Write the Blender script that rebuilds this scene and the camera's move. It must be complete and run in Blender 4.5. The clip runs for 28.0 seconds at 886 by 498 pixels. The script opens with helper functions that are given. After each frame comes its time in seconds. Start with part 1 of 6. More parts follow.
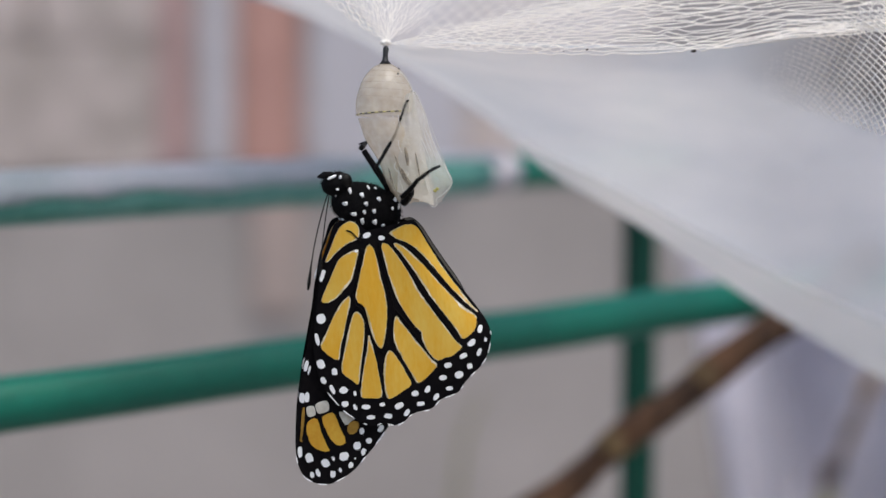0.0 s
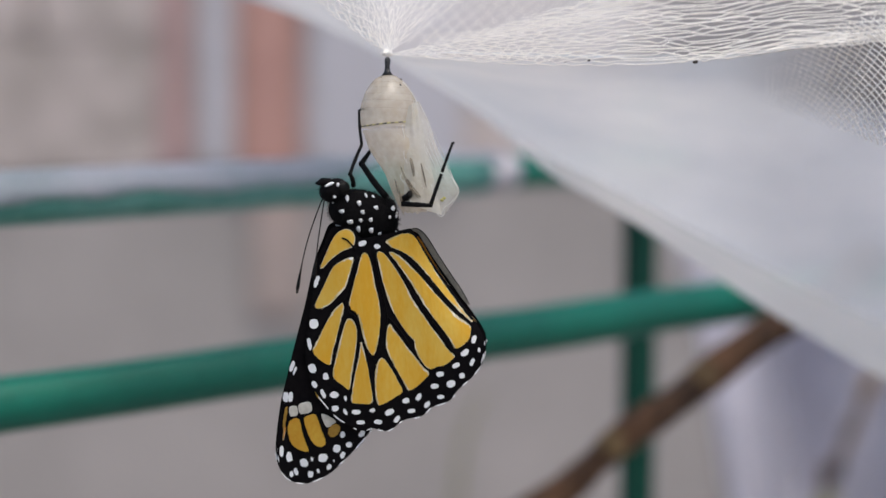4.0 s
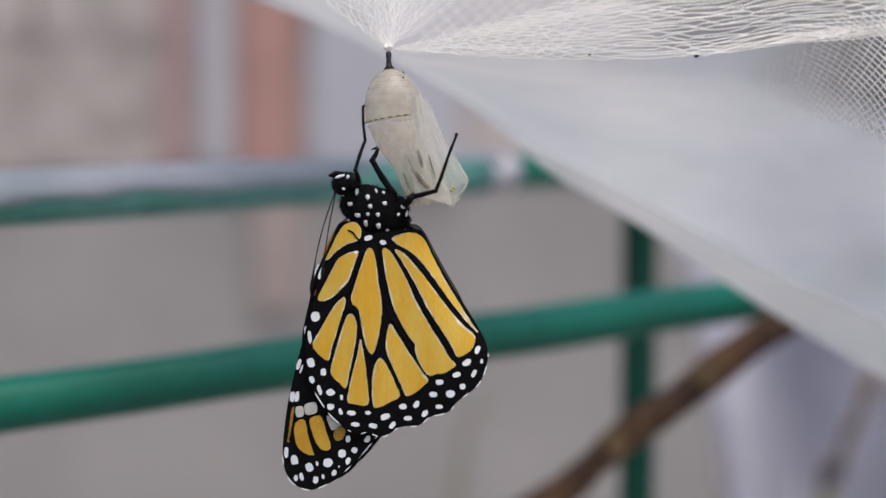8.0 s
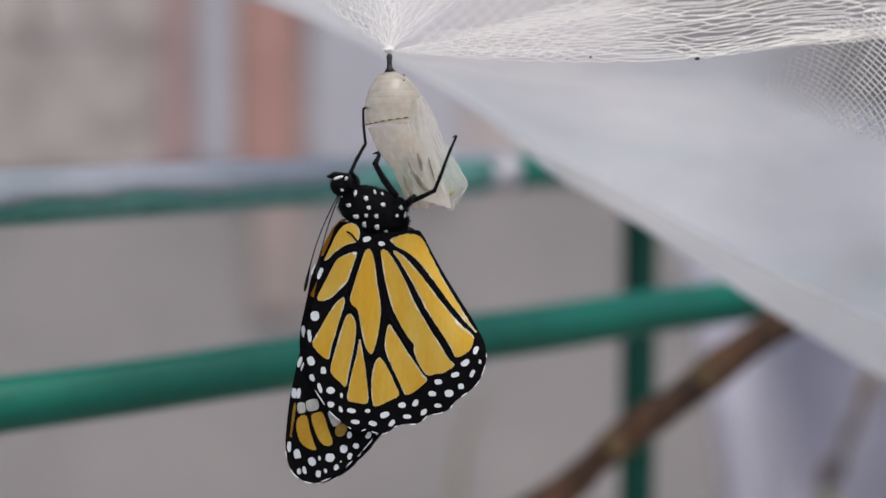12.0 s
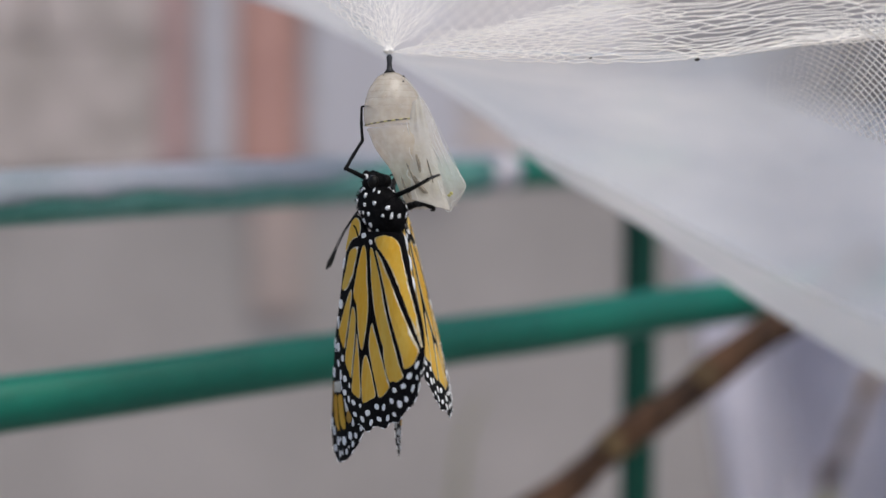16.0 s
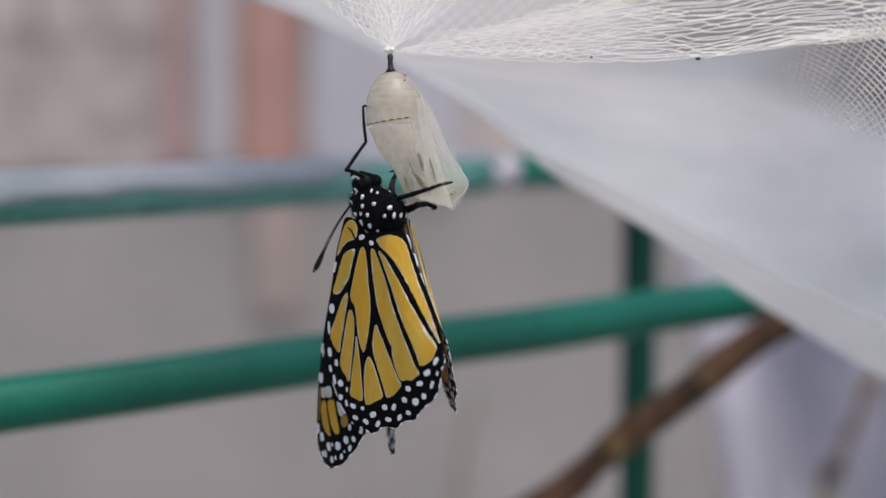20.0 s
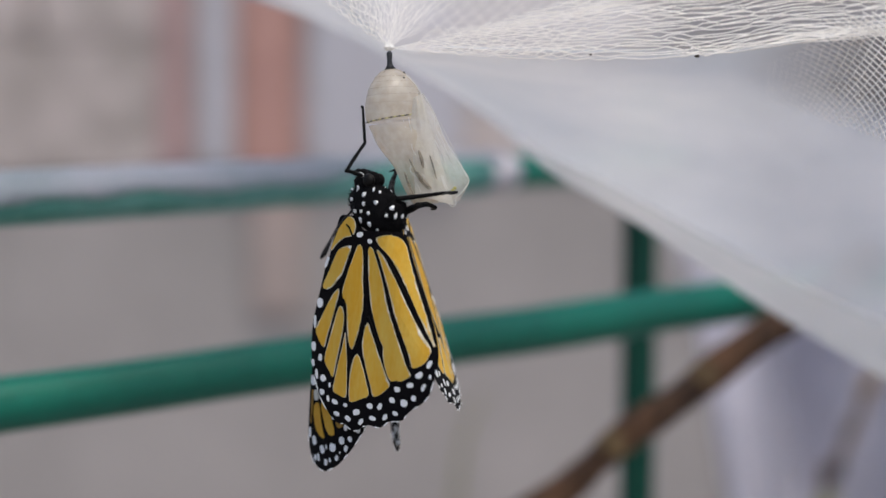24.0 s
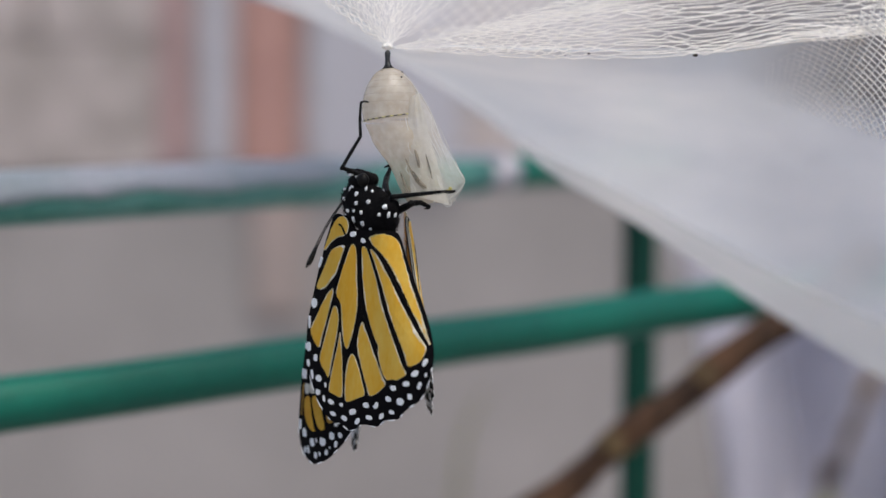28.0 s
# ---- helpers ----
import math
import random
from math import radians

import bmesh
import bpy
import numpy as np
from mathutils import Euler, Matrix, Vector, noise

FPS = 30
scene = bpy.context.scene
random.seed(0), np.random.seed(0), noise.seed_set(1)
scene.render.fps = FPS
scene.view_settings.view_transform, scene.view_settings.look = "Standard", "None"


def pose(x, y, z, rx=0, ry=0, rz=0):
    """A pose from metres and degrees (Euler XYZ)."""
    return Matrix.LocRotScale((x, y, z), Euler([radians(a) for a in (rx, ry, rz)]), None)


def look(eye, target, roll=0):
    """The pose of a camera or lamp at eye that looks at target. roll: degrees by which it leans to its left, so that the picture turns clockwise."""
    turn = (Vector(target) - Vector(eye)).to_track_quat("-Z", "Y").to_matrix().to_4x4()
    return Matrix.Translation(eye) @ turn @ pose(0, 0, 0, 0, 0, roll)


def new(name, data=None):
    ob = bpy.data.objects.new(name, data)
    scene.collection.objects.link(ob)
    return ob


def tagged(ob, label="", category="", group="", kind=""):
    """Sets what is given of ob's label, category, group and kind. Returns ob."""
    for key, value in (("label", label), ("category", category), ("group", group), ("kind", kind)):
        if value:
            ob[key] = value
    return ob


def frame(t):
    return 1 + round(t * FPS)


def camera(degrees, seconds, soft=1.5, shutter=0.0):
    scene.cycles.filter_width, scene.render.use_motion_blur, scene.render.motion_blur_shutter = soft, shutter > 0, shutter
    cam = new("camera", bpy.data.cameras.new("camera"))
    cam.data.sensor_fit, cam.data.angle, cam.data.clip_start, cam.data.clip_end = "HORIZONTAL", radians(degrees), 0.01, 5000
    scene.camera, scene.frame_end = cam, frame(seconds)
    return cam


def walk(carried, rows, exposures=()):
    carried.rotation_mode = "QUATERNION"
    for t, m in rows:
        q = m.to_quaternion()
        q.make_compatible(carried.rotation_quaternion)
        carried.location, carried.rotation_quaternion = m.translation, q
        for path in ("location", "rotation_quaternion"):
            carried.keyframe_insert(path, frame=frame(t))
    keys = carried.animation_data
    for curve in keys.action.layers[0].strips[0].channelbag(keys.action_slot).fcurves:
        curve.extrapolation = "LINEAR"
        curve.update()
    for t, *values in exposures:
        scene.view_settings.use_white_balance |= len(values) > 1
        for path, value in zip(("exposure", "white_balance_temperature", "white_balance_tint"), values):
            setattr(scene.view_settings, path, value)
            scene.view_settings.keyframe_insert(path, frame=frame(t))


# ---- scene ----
EYE = (0.0, -0.3634, 1.0)
cam = camera(26.0, 28.0, soft=1.5, shutter=0.5)
cam.data.dof.use_dof = True
cam.data.dof.focus_distance = 0.3634
cam.data.dof.aperture_fstop = 8.5
walk(cam, [(0.0, look(EYE, (0.0, 0.0, 1.0))), (28.0, look(EYE, (0.0, 0.0, 1.0)))], exposures=[(0.0, 0.12), (3.5, 0.12), (6.0, 0.05), (28.0, 0.05)])

# ---- light: a bright overcast sky, with a soft sun high behind the camera ----
SUN_HEIGHT, SUN_TURN = 62.0, 152.0
world = bpy.data.worlds.new("sky")
scene.world = world
world.use_nodes = True
wt = world.node_tree
sky = wt.nodes.new("ShaderNodeTexSky")
sky.sky_type = "NISHITA"
sky.sun_disc = False
sky.sun_elevation = radians(SUN_HEIGHT)
sky.sun_rotation = radians(SUN_TURN)
sky.air_density, sky.dust_density, sky.ozone_density = 1.0, 3.0, 2.0
background = wt.nodes["Background"]
background.inputs["Strength"].default_value = 0.15
wt.links.new(sky.outputs["Color"], background.inputs["Color"])

sun_data = bpy.data.lights.new("sun", "SUN")
sun_data.energy, sun_data.angle, sun_data.color = 1.6, radians(25), (1.0, 0.955, 0.85)
sun = new("sun", sun_data)
sun_way = Vector((math.sin(radians(SUN_TURN)) * math.cos(radians(SUN_HEIGHT)), math.cos(radians(SUN_TURN)) * math.cos(radians(SUN_HEIGHT)), math.sin(radians(SUN_HEIGHT))))
sun.matrix_basis = look(sun_way * 5, (0, 0, 0))


# ---- materials ----
def material(name, base, second=None, rough=0.6, metal=0.0, scale=40.0, bump=0.2, fine=6.0, sheen=0.0, coat=0.0, through_light=0.0, clear=0.0, spec=0.5, mottle=1.0, detail=6.0, stretch=None):
    """A surface with two scales of variation, fine relief, and, where asked, light that passes through it."""
    m = bpy.data.materials.new(name)
    m.use_nodes = True
    n, l = m.node_tree.nodes, m.node_tree.links
    bsdf, out = n["Principled BSDF"], n["Material Output"]
    second = second or tuple(c * 0.7 for c in base)
    coord = n.new("ShaderNodeTexCoord")
    place = n.new("ShaderNodeMapping")
    if stretch:
        place.inputs["Scale"].default_value = stretch
    l.new(coord.outputs["Object"], place.inputs["Vector"])
    big, small = n.new("ShaderNodeTexNoise"), n.new("ShaderNodeTexNoise")
    big.inputs["Scale"].default_value, big.inputs["Detail"].default_value = scale, detail
    small.inputs["Scale"].default_value, small.inputs["Detail"].default_value = scale * fine, detail
    for tex in (big, small):
        l.new(place.outputs["Vector"], tex.inputs["Vector"])
    info = n.new("ShaderNodeObjectInfo")
    add = n.new("ShaderNodeMath")
    add.operation = "MULTIPLY_ADD"
    l.new(small.outputs["Fac"], add.inputs[0])
    add.inputs[1].default_value = 0.45
    l.new(big.outputs["Fac"], add.inputs[2])
    shift = n.new("ShaderNodeMath")
    shift.operation = "MULTIPLY_ADD"
    l.new(info.outputs["Random"], shift.inputs[0])
    shift.inputs[1].default_value = 0.12
    l.new(add.outputs[0], shift.inputs[2])
    ramp = n.new("ShaderNodeMapRange")
    ramp.inputs["From Min"].default_value, ramp.inputs["From Max"].default_value = 0.55, 1.0
    ramp.inputs["To Max"].default_value = mottle
    l.new(shift.outputs[0], ramp.inputs["Value"])
    mix = n.new("ShaderNodeMix")
    mix.data_type = "RGBA"
    mix.inputs["A"].default_value, mix.inputs["B"].default_value = (*base, 1), (*second, 1)
    l.new(ramp.outputs["Result"], mix.inputs["Factor"])
    l.new(mix.outputs["Result"], bsdf.inputs["Base Color"])
    rr = n.new("ShaderNodeMapRange")
    rr.inputs["To Min"].default_value, rr.inputs["To Max"].default_value = max(rough - 0.12, 0.02), min(rough + 0.12, 1)
    l.new(small.outputs["Fac"], rr.inputs["Value"])
    l.new(rr.outputs["Result"], bsdf.inputs["Roughness"])
    bsdf.inputs["Metallic"].default_value = metal
    bsdf.inputs["Specular IOR Level"].default_value = spec
    bsdf.inputs["Coat Weight"].default_value = coat
    bsdf.inputs["Coat Roughness"].default_value = 0.15
    bsdf.inputs["Sheen Weight"].default_value = sheen
    bp = n.new("ShaderNodeBump")
    bp.inputs["Strength"].default_value, bp.inputs["Distance"].default_value = bump, min(0.3 / scale, 0.004)
    l.new(small.outputs["Fac"], bp.inputs["Height"])
    l.new(bp.outputs["Normal"], bsdf.inputs["Normal"])
    last = bsdf.outputs[0]
    if through_light:
        tr, ms = n.new("ShaderNodeBsdfTranslucent"), n.new("ShaderNodeMixShader")
        l.new(mix.outputs["Result"], tr.inputs["Color"])
        ms.inputs["Fac"].default_value = through_light
        l.new(last, ms.inputs[1]), l.new(tr.outputs[0], ms.inputs[2])
        last = ms.outputs[0]
    if clear:
        tp, ms = n.new("ShaderNodeBsdfTransparent"), n.new("ShaderNodeMixShader")
        ms.inputs["Fac"].default_value = clear
        l.new(last, ms.inputs[1]), l.new(tp.outputs[0], ms.inputs[2])
        last = ms.outputs[0]
    l.new(last, out.inputs["Surface"])
    return m


WING_BLACK = material("wing_black", (0.0022, 0.002, 0.003), (0.006, 0.005, 0.0055), 0.7, scale=700, bump=0.3, spec=0.06)
WING_YELLOW = material("wing_yellow", (0.8, 0.535, 0.1), (0.78, 0.425, 0.036), 0.65, scale=190, fine=9, bump=0.06, spec=0.2, through_light=0.15, detail=2.0, stretch=(1, 1, 0.35))
WING_DUSK = material("wing_dusk", (0.5, 0.29, 0.05), (0.3, 0.16, 0.03), 0.65, scale=160, fine=10, bump=0.06, spec=0.2, through_light=0.1)
WING_PALE = material("wing_pale", (0.74, 0.72, 0.64), (0.52, 0.49, 0.42), 0.7, scale=300, fine=5, bump=0.2, spec=0.2)
WING_AMBER = material("wing_amber", (0.7, 0.44, 0.06), (0.62, 0.31, 0.03), 0.65, scale=110, fine=14, bump=0.06, spec=0.2, through_light=0.15, detail=2.0)
WING_ORANGE = material("wing_orange", (0.72, 0.3, 0.02), (0.62, 0.22, 0.015), 0.65, scale=160, fine=9, bump=0.25, spec=0.25, through_light=0.4)
WING_RIM = material("wing_rim", (0.86, 0.81, 0.68), (0.5, 0.38, 0.15), 0.7, scale=420, fine=5, bump=0.2, spec=0.2)
SPOT_WHITE = material("spot_white", (0.92, 0.92, 0.91), (0.8, 0.81, 0.83), 0.7, scale=900, bump=0.3, spec=0.2)
BODY_BLACK = material("body_black", (0.002, 0.002, 0.0026), (0.006, 0.0055, 0.006), 0.65, scale=900, bump=0.8, spec=0.07)
HAIR_BLACK = material("hair_black", (0.003, 0.003, 0.0034), (0.008, 0.0075, 0.0075), 0.75, scale=900, bump=0.2, spec=0.05)
EYE_BLACK = material("eye_black", (0.003, 0.003, 0.0032), (0.008, 0.007, 0.006), 0.4, scale=1200, bump=0.3, spec=0.15)
LEG_BLACK = material("leg_black", (0.002, 0.002, 0.0025), (0.006, 0.0055, 0.0055), 0.5, scale=900, bump=0.5, spec=0.1)
FOLD_GREY = material("fold_grey", (0.34, 0.31, 0.25), (0.2, 0.185, 0.15), 0.6, scale=260, fine=6, bump=0.4)
ABDOMEN_GREY = material("abdomen_grey", (0.02, 0.019, 0.019), (0.09, 0.085, 0.08), 0.5, scale=500, bump=0.5)
SHELL = material("shell_membrane", (0.9, 0.81, 0.66), (0.68, 0.56, 0.4), 0.14, scale=170, fine=4, bump=0.35, through_light=0.4, clear=0.46, coat=0.9)
SHELL_CLEAR = material("shell_clear", (0.88, 0.84, 0.76), (0.76, 0.7, 0.58), 0.13, scale=200, fine=5, bump=0.4, through_light=0.3, clear=0.46, coat=0.6)
# pale lines of the skin: fold edges, and glints put in as colour
SHELL_FOLD = material("shell_fold", (0.92, 0.9, 0.85), (0.8, 0.77, 0.7), 0.2, scale=300, bump=0.3, through_light=0.3, clear=0.35, coat=0.5)
SHELL_DARK = material("shell_dark", (0.13, 0.105, 0.08), (0.3, 0.25, 0.18), 0.5, scale=400, bump=0.3, clear=0.4)
SHELL_RING = material("shell_ring", (0.6, 0.47, 0.3), (0.76, 0.66, 0.5), 0.3, scale=500, bump=0.2, clear=0.88)
GIRDLE_GOLD = material("girdle_gold", (0.5, 0.45, 0.12), (0.36, 0.32, 0.1), 0.35, scale=600, bump=0.2)
STALK = material("stalk_black", (0.008, 0.007, 0.007), (0.02, 0.018, 0.018), 0.3, scale=800, bump=0.4)
THREAD = material("net_thread", (0.97, 0.93, 0.875), (0.93, 0.885, 0.81), 0.55, scale=500, bump=0.1)
GREEN_PLASTIC = material("green_plastic", (0.001, 0.155, 0.1), (0.001, 0.108, 0.072), 0.42, scale=30, fine=12, bump=0.1, coat=0.12, spec=0.35)
# a darker green for the rack's uprights and the rail's end cap
GREEN_DARK = material("green_plastic_dark", (0.004, 0.05, 0.033), (0.003, 0.034, 0.024), 0.5, scale=30, fine=12, bump=0.15, spec=0.2)
TEAL_FILM = material("teal_film", (0.16, 0.36, 0.32), (0.05, 0.24, 0.19), 0.5, scale=40, bump=0.3)
WHITE_STRIP = material("white_strip", (0.6, 0.61, 0.68), (0.42, 0.49, 0.53), 0.4, scale=25, bump=0.3)
BARK = material("bark", (0.15, 0.072, 0.034), (0.016, 0.009, 0.006), 0.85, scale=45, fine=5, bump=0.9, stretch=(1, 1, 0.35))
BARK_PALE = material("bark_pale", (0.27, 0.175, 0.08), (0.09, 0.06, 0.035), 0.85, scale=60, fine=5, bump=0.8)
SHEET = material("white_sheet", (0.82, 0.8, 0.86), (0.55, 0.535, 0.585), 0.75, scale=8, fine=14, bump=0.25, through_light=0.35)
WALL = material("wall_render", (0.374, 0.338, 0.323), (0.285, 0.26, 0.248), 0.9, scale=5, fine=9, bump=0.4)
WALL_TOP = material("wall_block", (0.56, 0.48, 0.46), (0.3, 0.262, 0.235), 0.9, scale=14, fine=7, bump=0.5)
TERRACOTTA = material("terracotta", (0.5, 0.285, 0.24), (0.4, 0.22, 0.19), 0.85, scale=9, fine=8, bump=0.5)
TERRACOTTA_PALE = material("terracotta_pale", (0.4, 0.315, 0.285), (0.3, 0.25, 0.232), 0.9, scale=9, fine=8, bump=0.5)
ROSE_PAINT = material("rose_paint", (0.44, 0.29, 0.28), (0.37, 0.25, 0.24), 0.85, scale=9, fine=8, bump=0.4)
PALE_PANEL = material("pale_panel", (0.53, 0.51, 0.55), (0.45, 0.43, 0.46), 0.7, scale=6, fine=8, bump=0.3)
GAP_BOARDS = material("dark_board", (0.2, 0.175, 0.17), (0.1, 0.088, 0.085), 0.8, scale=12, fine=8, bump=0.5)
GROUND = material("concrete_ground", (0.3, 0.28, 0.26), (0.22, 0.2, 0.185), 0.9, scale=1.6, fine=10, bump=0.5)
LEAF = material("dry_leaf", (0.35, 0.33, 0.2), (0.22, 0.22, 0.1), 0.7, scale=60, bump=0.3, through_light=0.2)
DIRT = material("dirt_speck", (0.03, 0.022, 0.018), (0.06, 0.05, 0.04), 0.8, scale=900, bump=0.5)


# ---- building helpers ----
MM = 0.001


def part(name, bm, mat, parent=None, label=""):
    """Link a bmesh as one mesh object, under its thing or part."""
    mesh = bpy.data.meshes.new(name)
    bm.normal_update()
    bm.to_mesh(mesh)
    bm.free()
    for one in (mat if isinstance(mat, (list, tuple)) else [mat]):
        mesh.materials.append(one)
    ob = new(name, mesh)
    ob.parent = parent
    if label:
        ob["label"] = label
    return ob


def smooth(bm, on=True):
    for f in bm.faces:
        f.smooth = on
    return bm


def spline(points, steps=4, closed=True):
    """Points of a soft curve through the control points."""
    pts = [Vector(p) for p in points]
    n, res = len(pts), []
    for i in range(n if closed else n - 1):
        if closed:
            a, b, c, d = pts[i - 1], pts[i], pts[(i + 1) % n], pts[(i + 2) % n]
        else:
            a, b, c, d = pts[max(i - 1, 0)], pts[i], pts[i + 1], pts[min(i + 2, n - 1)]
        for k in range(steps):
            s = k / steps
            res.append(0.5 * (2 * b + (c - a) * s + (2 * a - 5 * b + 4 * c - d) * s * s + (3 * b - a - 3 * c + d) * s ** 3))
    if not closed:
        res.append(pts[-1])
    return res


def tube(bm, path, radii, sides=8, caps=True, flat=1.0):
    """A tapered tube along a path, added to bm."""
    path = [Vector(p) for p in path]
    if not isinstance(radii, (list, tuple)):
        radii = [radii] * len(path)
    rings, side = [], None
    for i, p in enumerate(path):
        way = (path[min(i + 1, len(path) - 1)] - path[max(i - 1, 0)]).normalized()
        if side is None:
            side = way.orthogonal().normalized()
        side = (side - way * side.dot(way)).normalized()
        other = way.cross(side)
        r = radii[i]
        rings.append([bm.verts.new(p + side * (r * math.cos(2 * math.pi * k / sides)) + other * (r * flat * math.sin(2 * math.pi * k / sides))) for k in range(sides)])
    for a, b in zip(rings, rings[1:]):
        for k in range(sides):
            bm.faces.new((a[k], a[(k + 1) % sides], b[(k + 1) % sides], b[k]))
    if caps:
        bm.faces.new(rings[0][::-1])
        bm.faces.new(rings[-1])
    return bm


def blob(bm, centre, size, turn=(0, 0, 0), segments=20, rings=12, rough=0.0, scale=1.0):
    """An ellipsoid with a slightly uneven skin, added to bm."""
    made = bmesh.ops.create_uvsphere(bm, u_segments=segments, v_segments=rings, radius=1.0)["verts"]
    m = pose(*centre, *turn)
    for v in made:
        q = Vector((v.co.x * size[0], v.co.y * size[1], v.co.z * size[2]))
        if rough:
            q *= 1 + rough * noise.noise(v.co * scale)
        v.co = m @ q
    return bm


def box(bm, low, high, bevel=0.0):
    made = bmesh.ops.create_cube(bm, size=1.0)["verts"]
    for v in made:
        v.co = Vector([(a + b) / 2 + c * (b - a) for a, b, c in zip(low, high, v.co)])
    if bevel:
        edges = list({e for v in made for e in v.link_edges})
        bmesh.ops.bevel(bm, geom=edges, offset=bevel, segments=2, affect="EDGES")
    return bm


# ---- setting: ground, rear wall, posts ----
def build_setting():
    bm = bmesh.new()
    n = 24
    edges = [-1500 * (1 - i / 6) ** 3 if i < 6 else (i - 12) * 0.5 if i < 18 else 1500 * ((i - 18) / 6) ** 3 + 3 for i in range(n + 1)]
    grid = [[bm.verts.new((x, y, 0.006 * noise.noise((x, y, 0)) if abs(x) + abs(y) < 20 else 0)) for x in edges] for y in edges]
    for j in range(n):
        for i in range(n):
            bm.faces.new((grid[j][i], grid[j][i + 1], grid[j + 1][i + 1], grid[j + 1][i]))
    tagged(part("ground", smooth(bm), GROUND), "worn grey-brown concrete yard ground", "ground", kind="structure")

    wall = tagged(new("wall_rear"), "weathered beige rendered wall with a block course above", "wall", kind="structure")
    part("wall_face", box(bmesh.new(), (-4, 2.45, 0), (4, 2.65, 1.105), 0.01), WALL, wall)
    for row in range(4):
        for col in range(-5, 6):
            off = 0.2 if row % 2 else 0.0
            part("block", box(bmesh.new(), (col * 0.4 + off + 0.004, 2.446 + 0.003 * random.random(), 1.108 + row * 0.2), (col * 0.4 + off + 0.398, 2.64, 1.306 + row * 0.2), 0.004), WALL_TOP, wall)

    post = tagged(new("clay_post"), "terracotta-coloured pilaster on the wall with a faded lower end", "pilaster")
    part("shaft", box(bmesh.new(), (-0.3, 2.434, 1.072), (-0.21, 2.455, 1.9), 0.008), TERRACOTTA, post)
    # the lower end takes a paler, less red tone than the shaft
    part("base", box(bmesh.new(), (-0.28, 2.436, 0.905), (-0.205, 2.452, 1.072), 0.003), TERRACOTTA_PALE, post, "faded pinkish lower end")
    thin = tagged(new("rose_batten"), "narrow rose-painted batten on the block wall", "batten")
    part("shaft", box(bmesh.new(), (-0.415, 2.434, 1.12), (-0.37, 2.447, 1.9), 0.006), ROSE_PAINT, thin)
    part("foot", box(bmesh.new(), (-0.41, 2.44, 1.075), (-0.375, 2.452, 1.12), 0.003), ROSE_PAINT, thin)
    pale = tagged(new("notice_board"), "pale lavender-grey board fixed to the rear wall", "board")
    part("board", box(bmesh.new(), (-0.195, 2.425, 1.13), (0.03, 2.445, 1.9), 0.004), PALE_PANEL, pale)
    part("frame", box(bmesh.new(), (-0.195, 2.42, 1.115), (0.03, 2.447, 1.13), 0.003), PALE_PANEL, pale)
    slim = tagged(new("lath"), "narrow pale wooden lath fixed to the rear wall", "lath")
    part("strip", box(bmesh.new(), (-0.352, 2.425, 1.12), (-0.308, 2.446, 1.9), 0.003), PALE_PANEL, slim)
    part("batten", box(bmesh.new(), (-0.36, 2.43, 1.5), (-0.3, 2.447, 1.54), 0.003), PALE_PANEL, slim)
    # dark boards added behind the net, only to darken its open gaps
    hatch = tagged(new("dark_backing"), "dark weathered board hatch in the rear wall", "hatch")
    for k in range(6):
        part("board", box(bmesh.new(), (0.33 + 0.125 * k, 2.428 + 0.004 * (k % 2), 1.13), (0.452 + 0.125 * k, 2.447, 1.86), 0.004), GAP_BOARDS, hatch)
    for z in (1.2, 1.74):
        part("ledge", box(bmesh.new(), (0.33, 2.412, z), (1.08, 2.43, z + 0.06), 0.004), GAP_BOARDS, hatch)


def rail(bm, a, b, r, n=24, wobble=0.0):
    a, b = Vector(a), Vector(b)
    tube(bm, [a.lerp(b, i / n) + Vector((0, 0, wobble * noise.noise((i * 0.4, 3, 1)))) for i in range(n + 1)], [r * (1 + 0.03 * noise.noise((i * 0.7, 0, 5))) for i in range(n + 1)], 18)
    return smooth(bm)


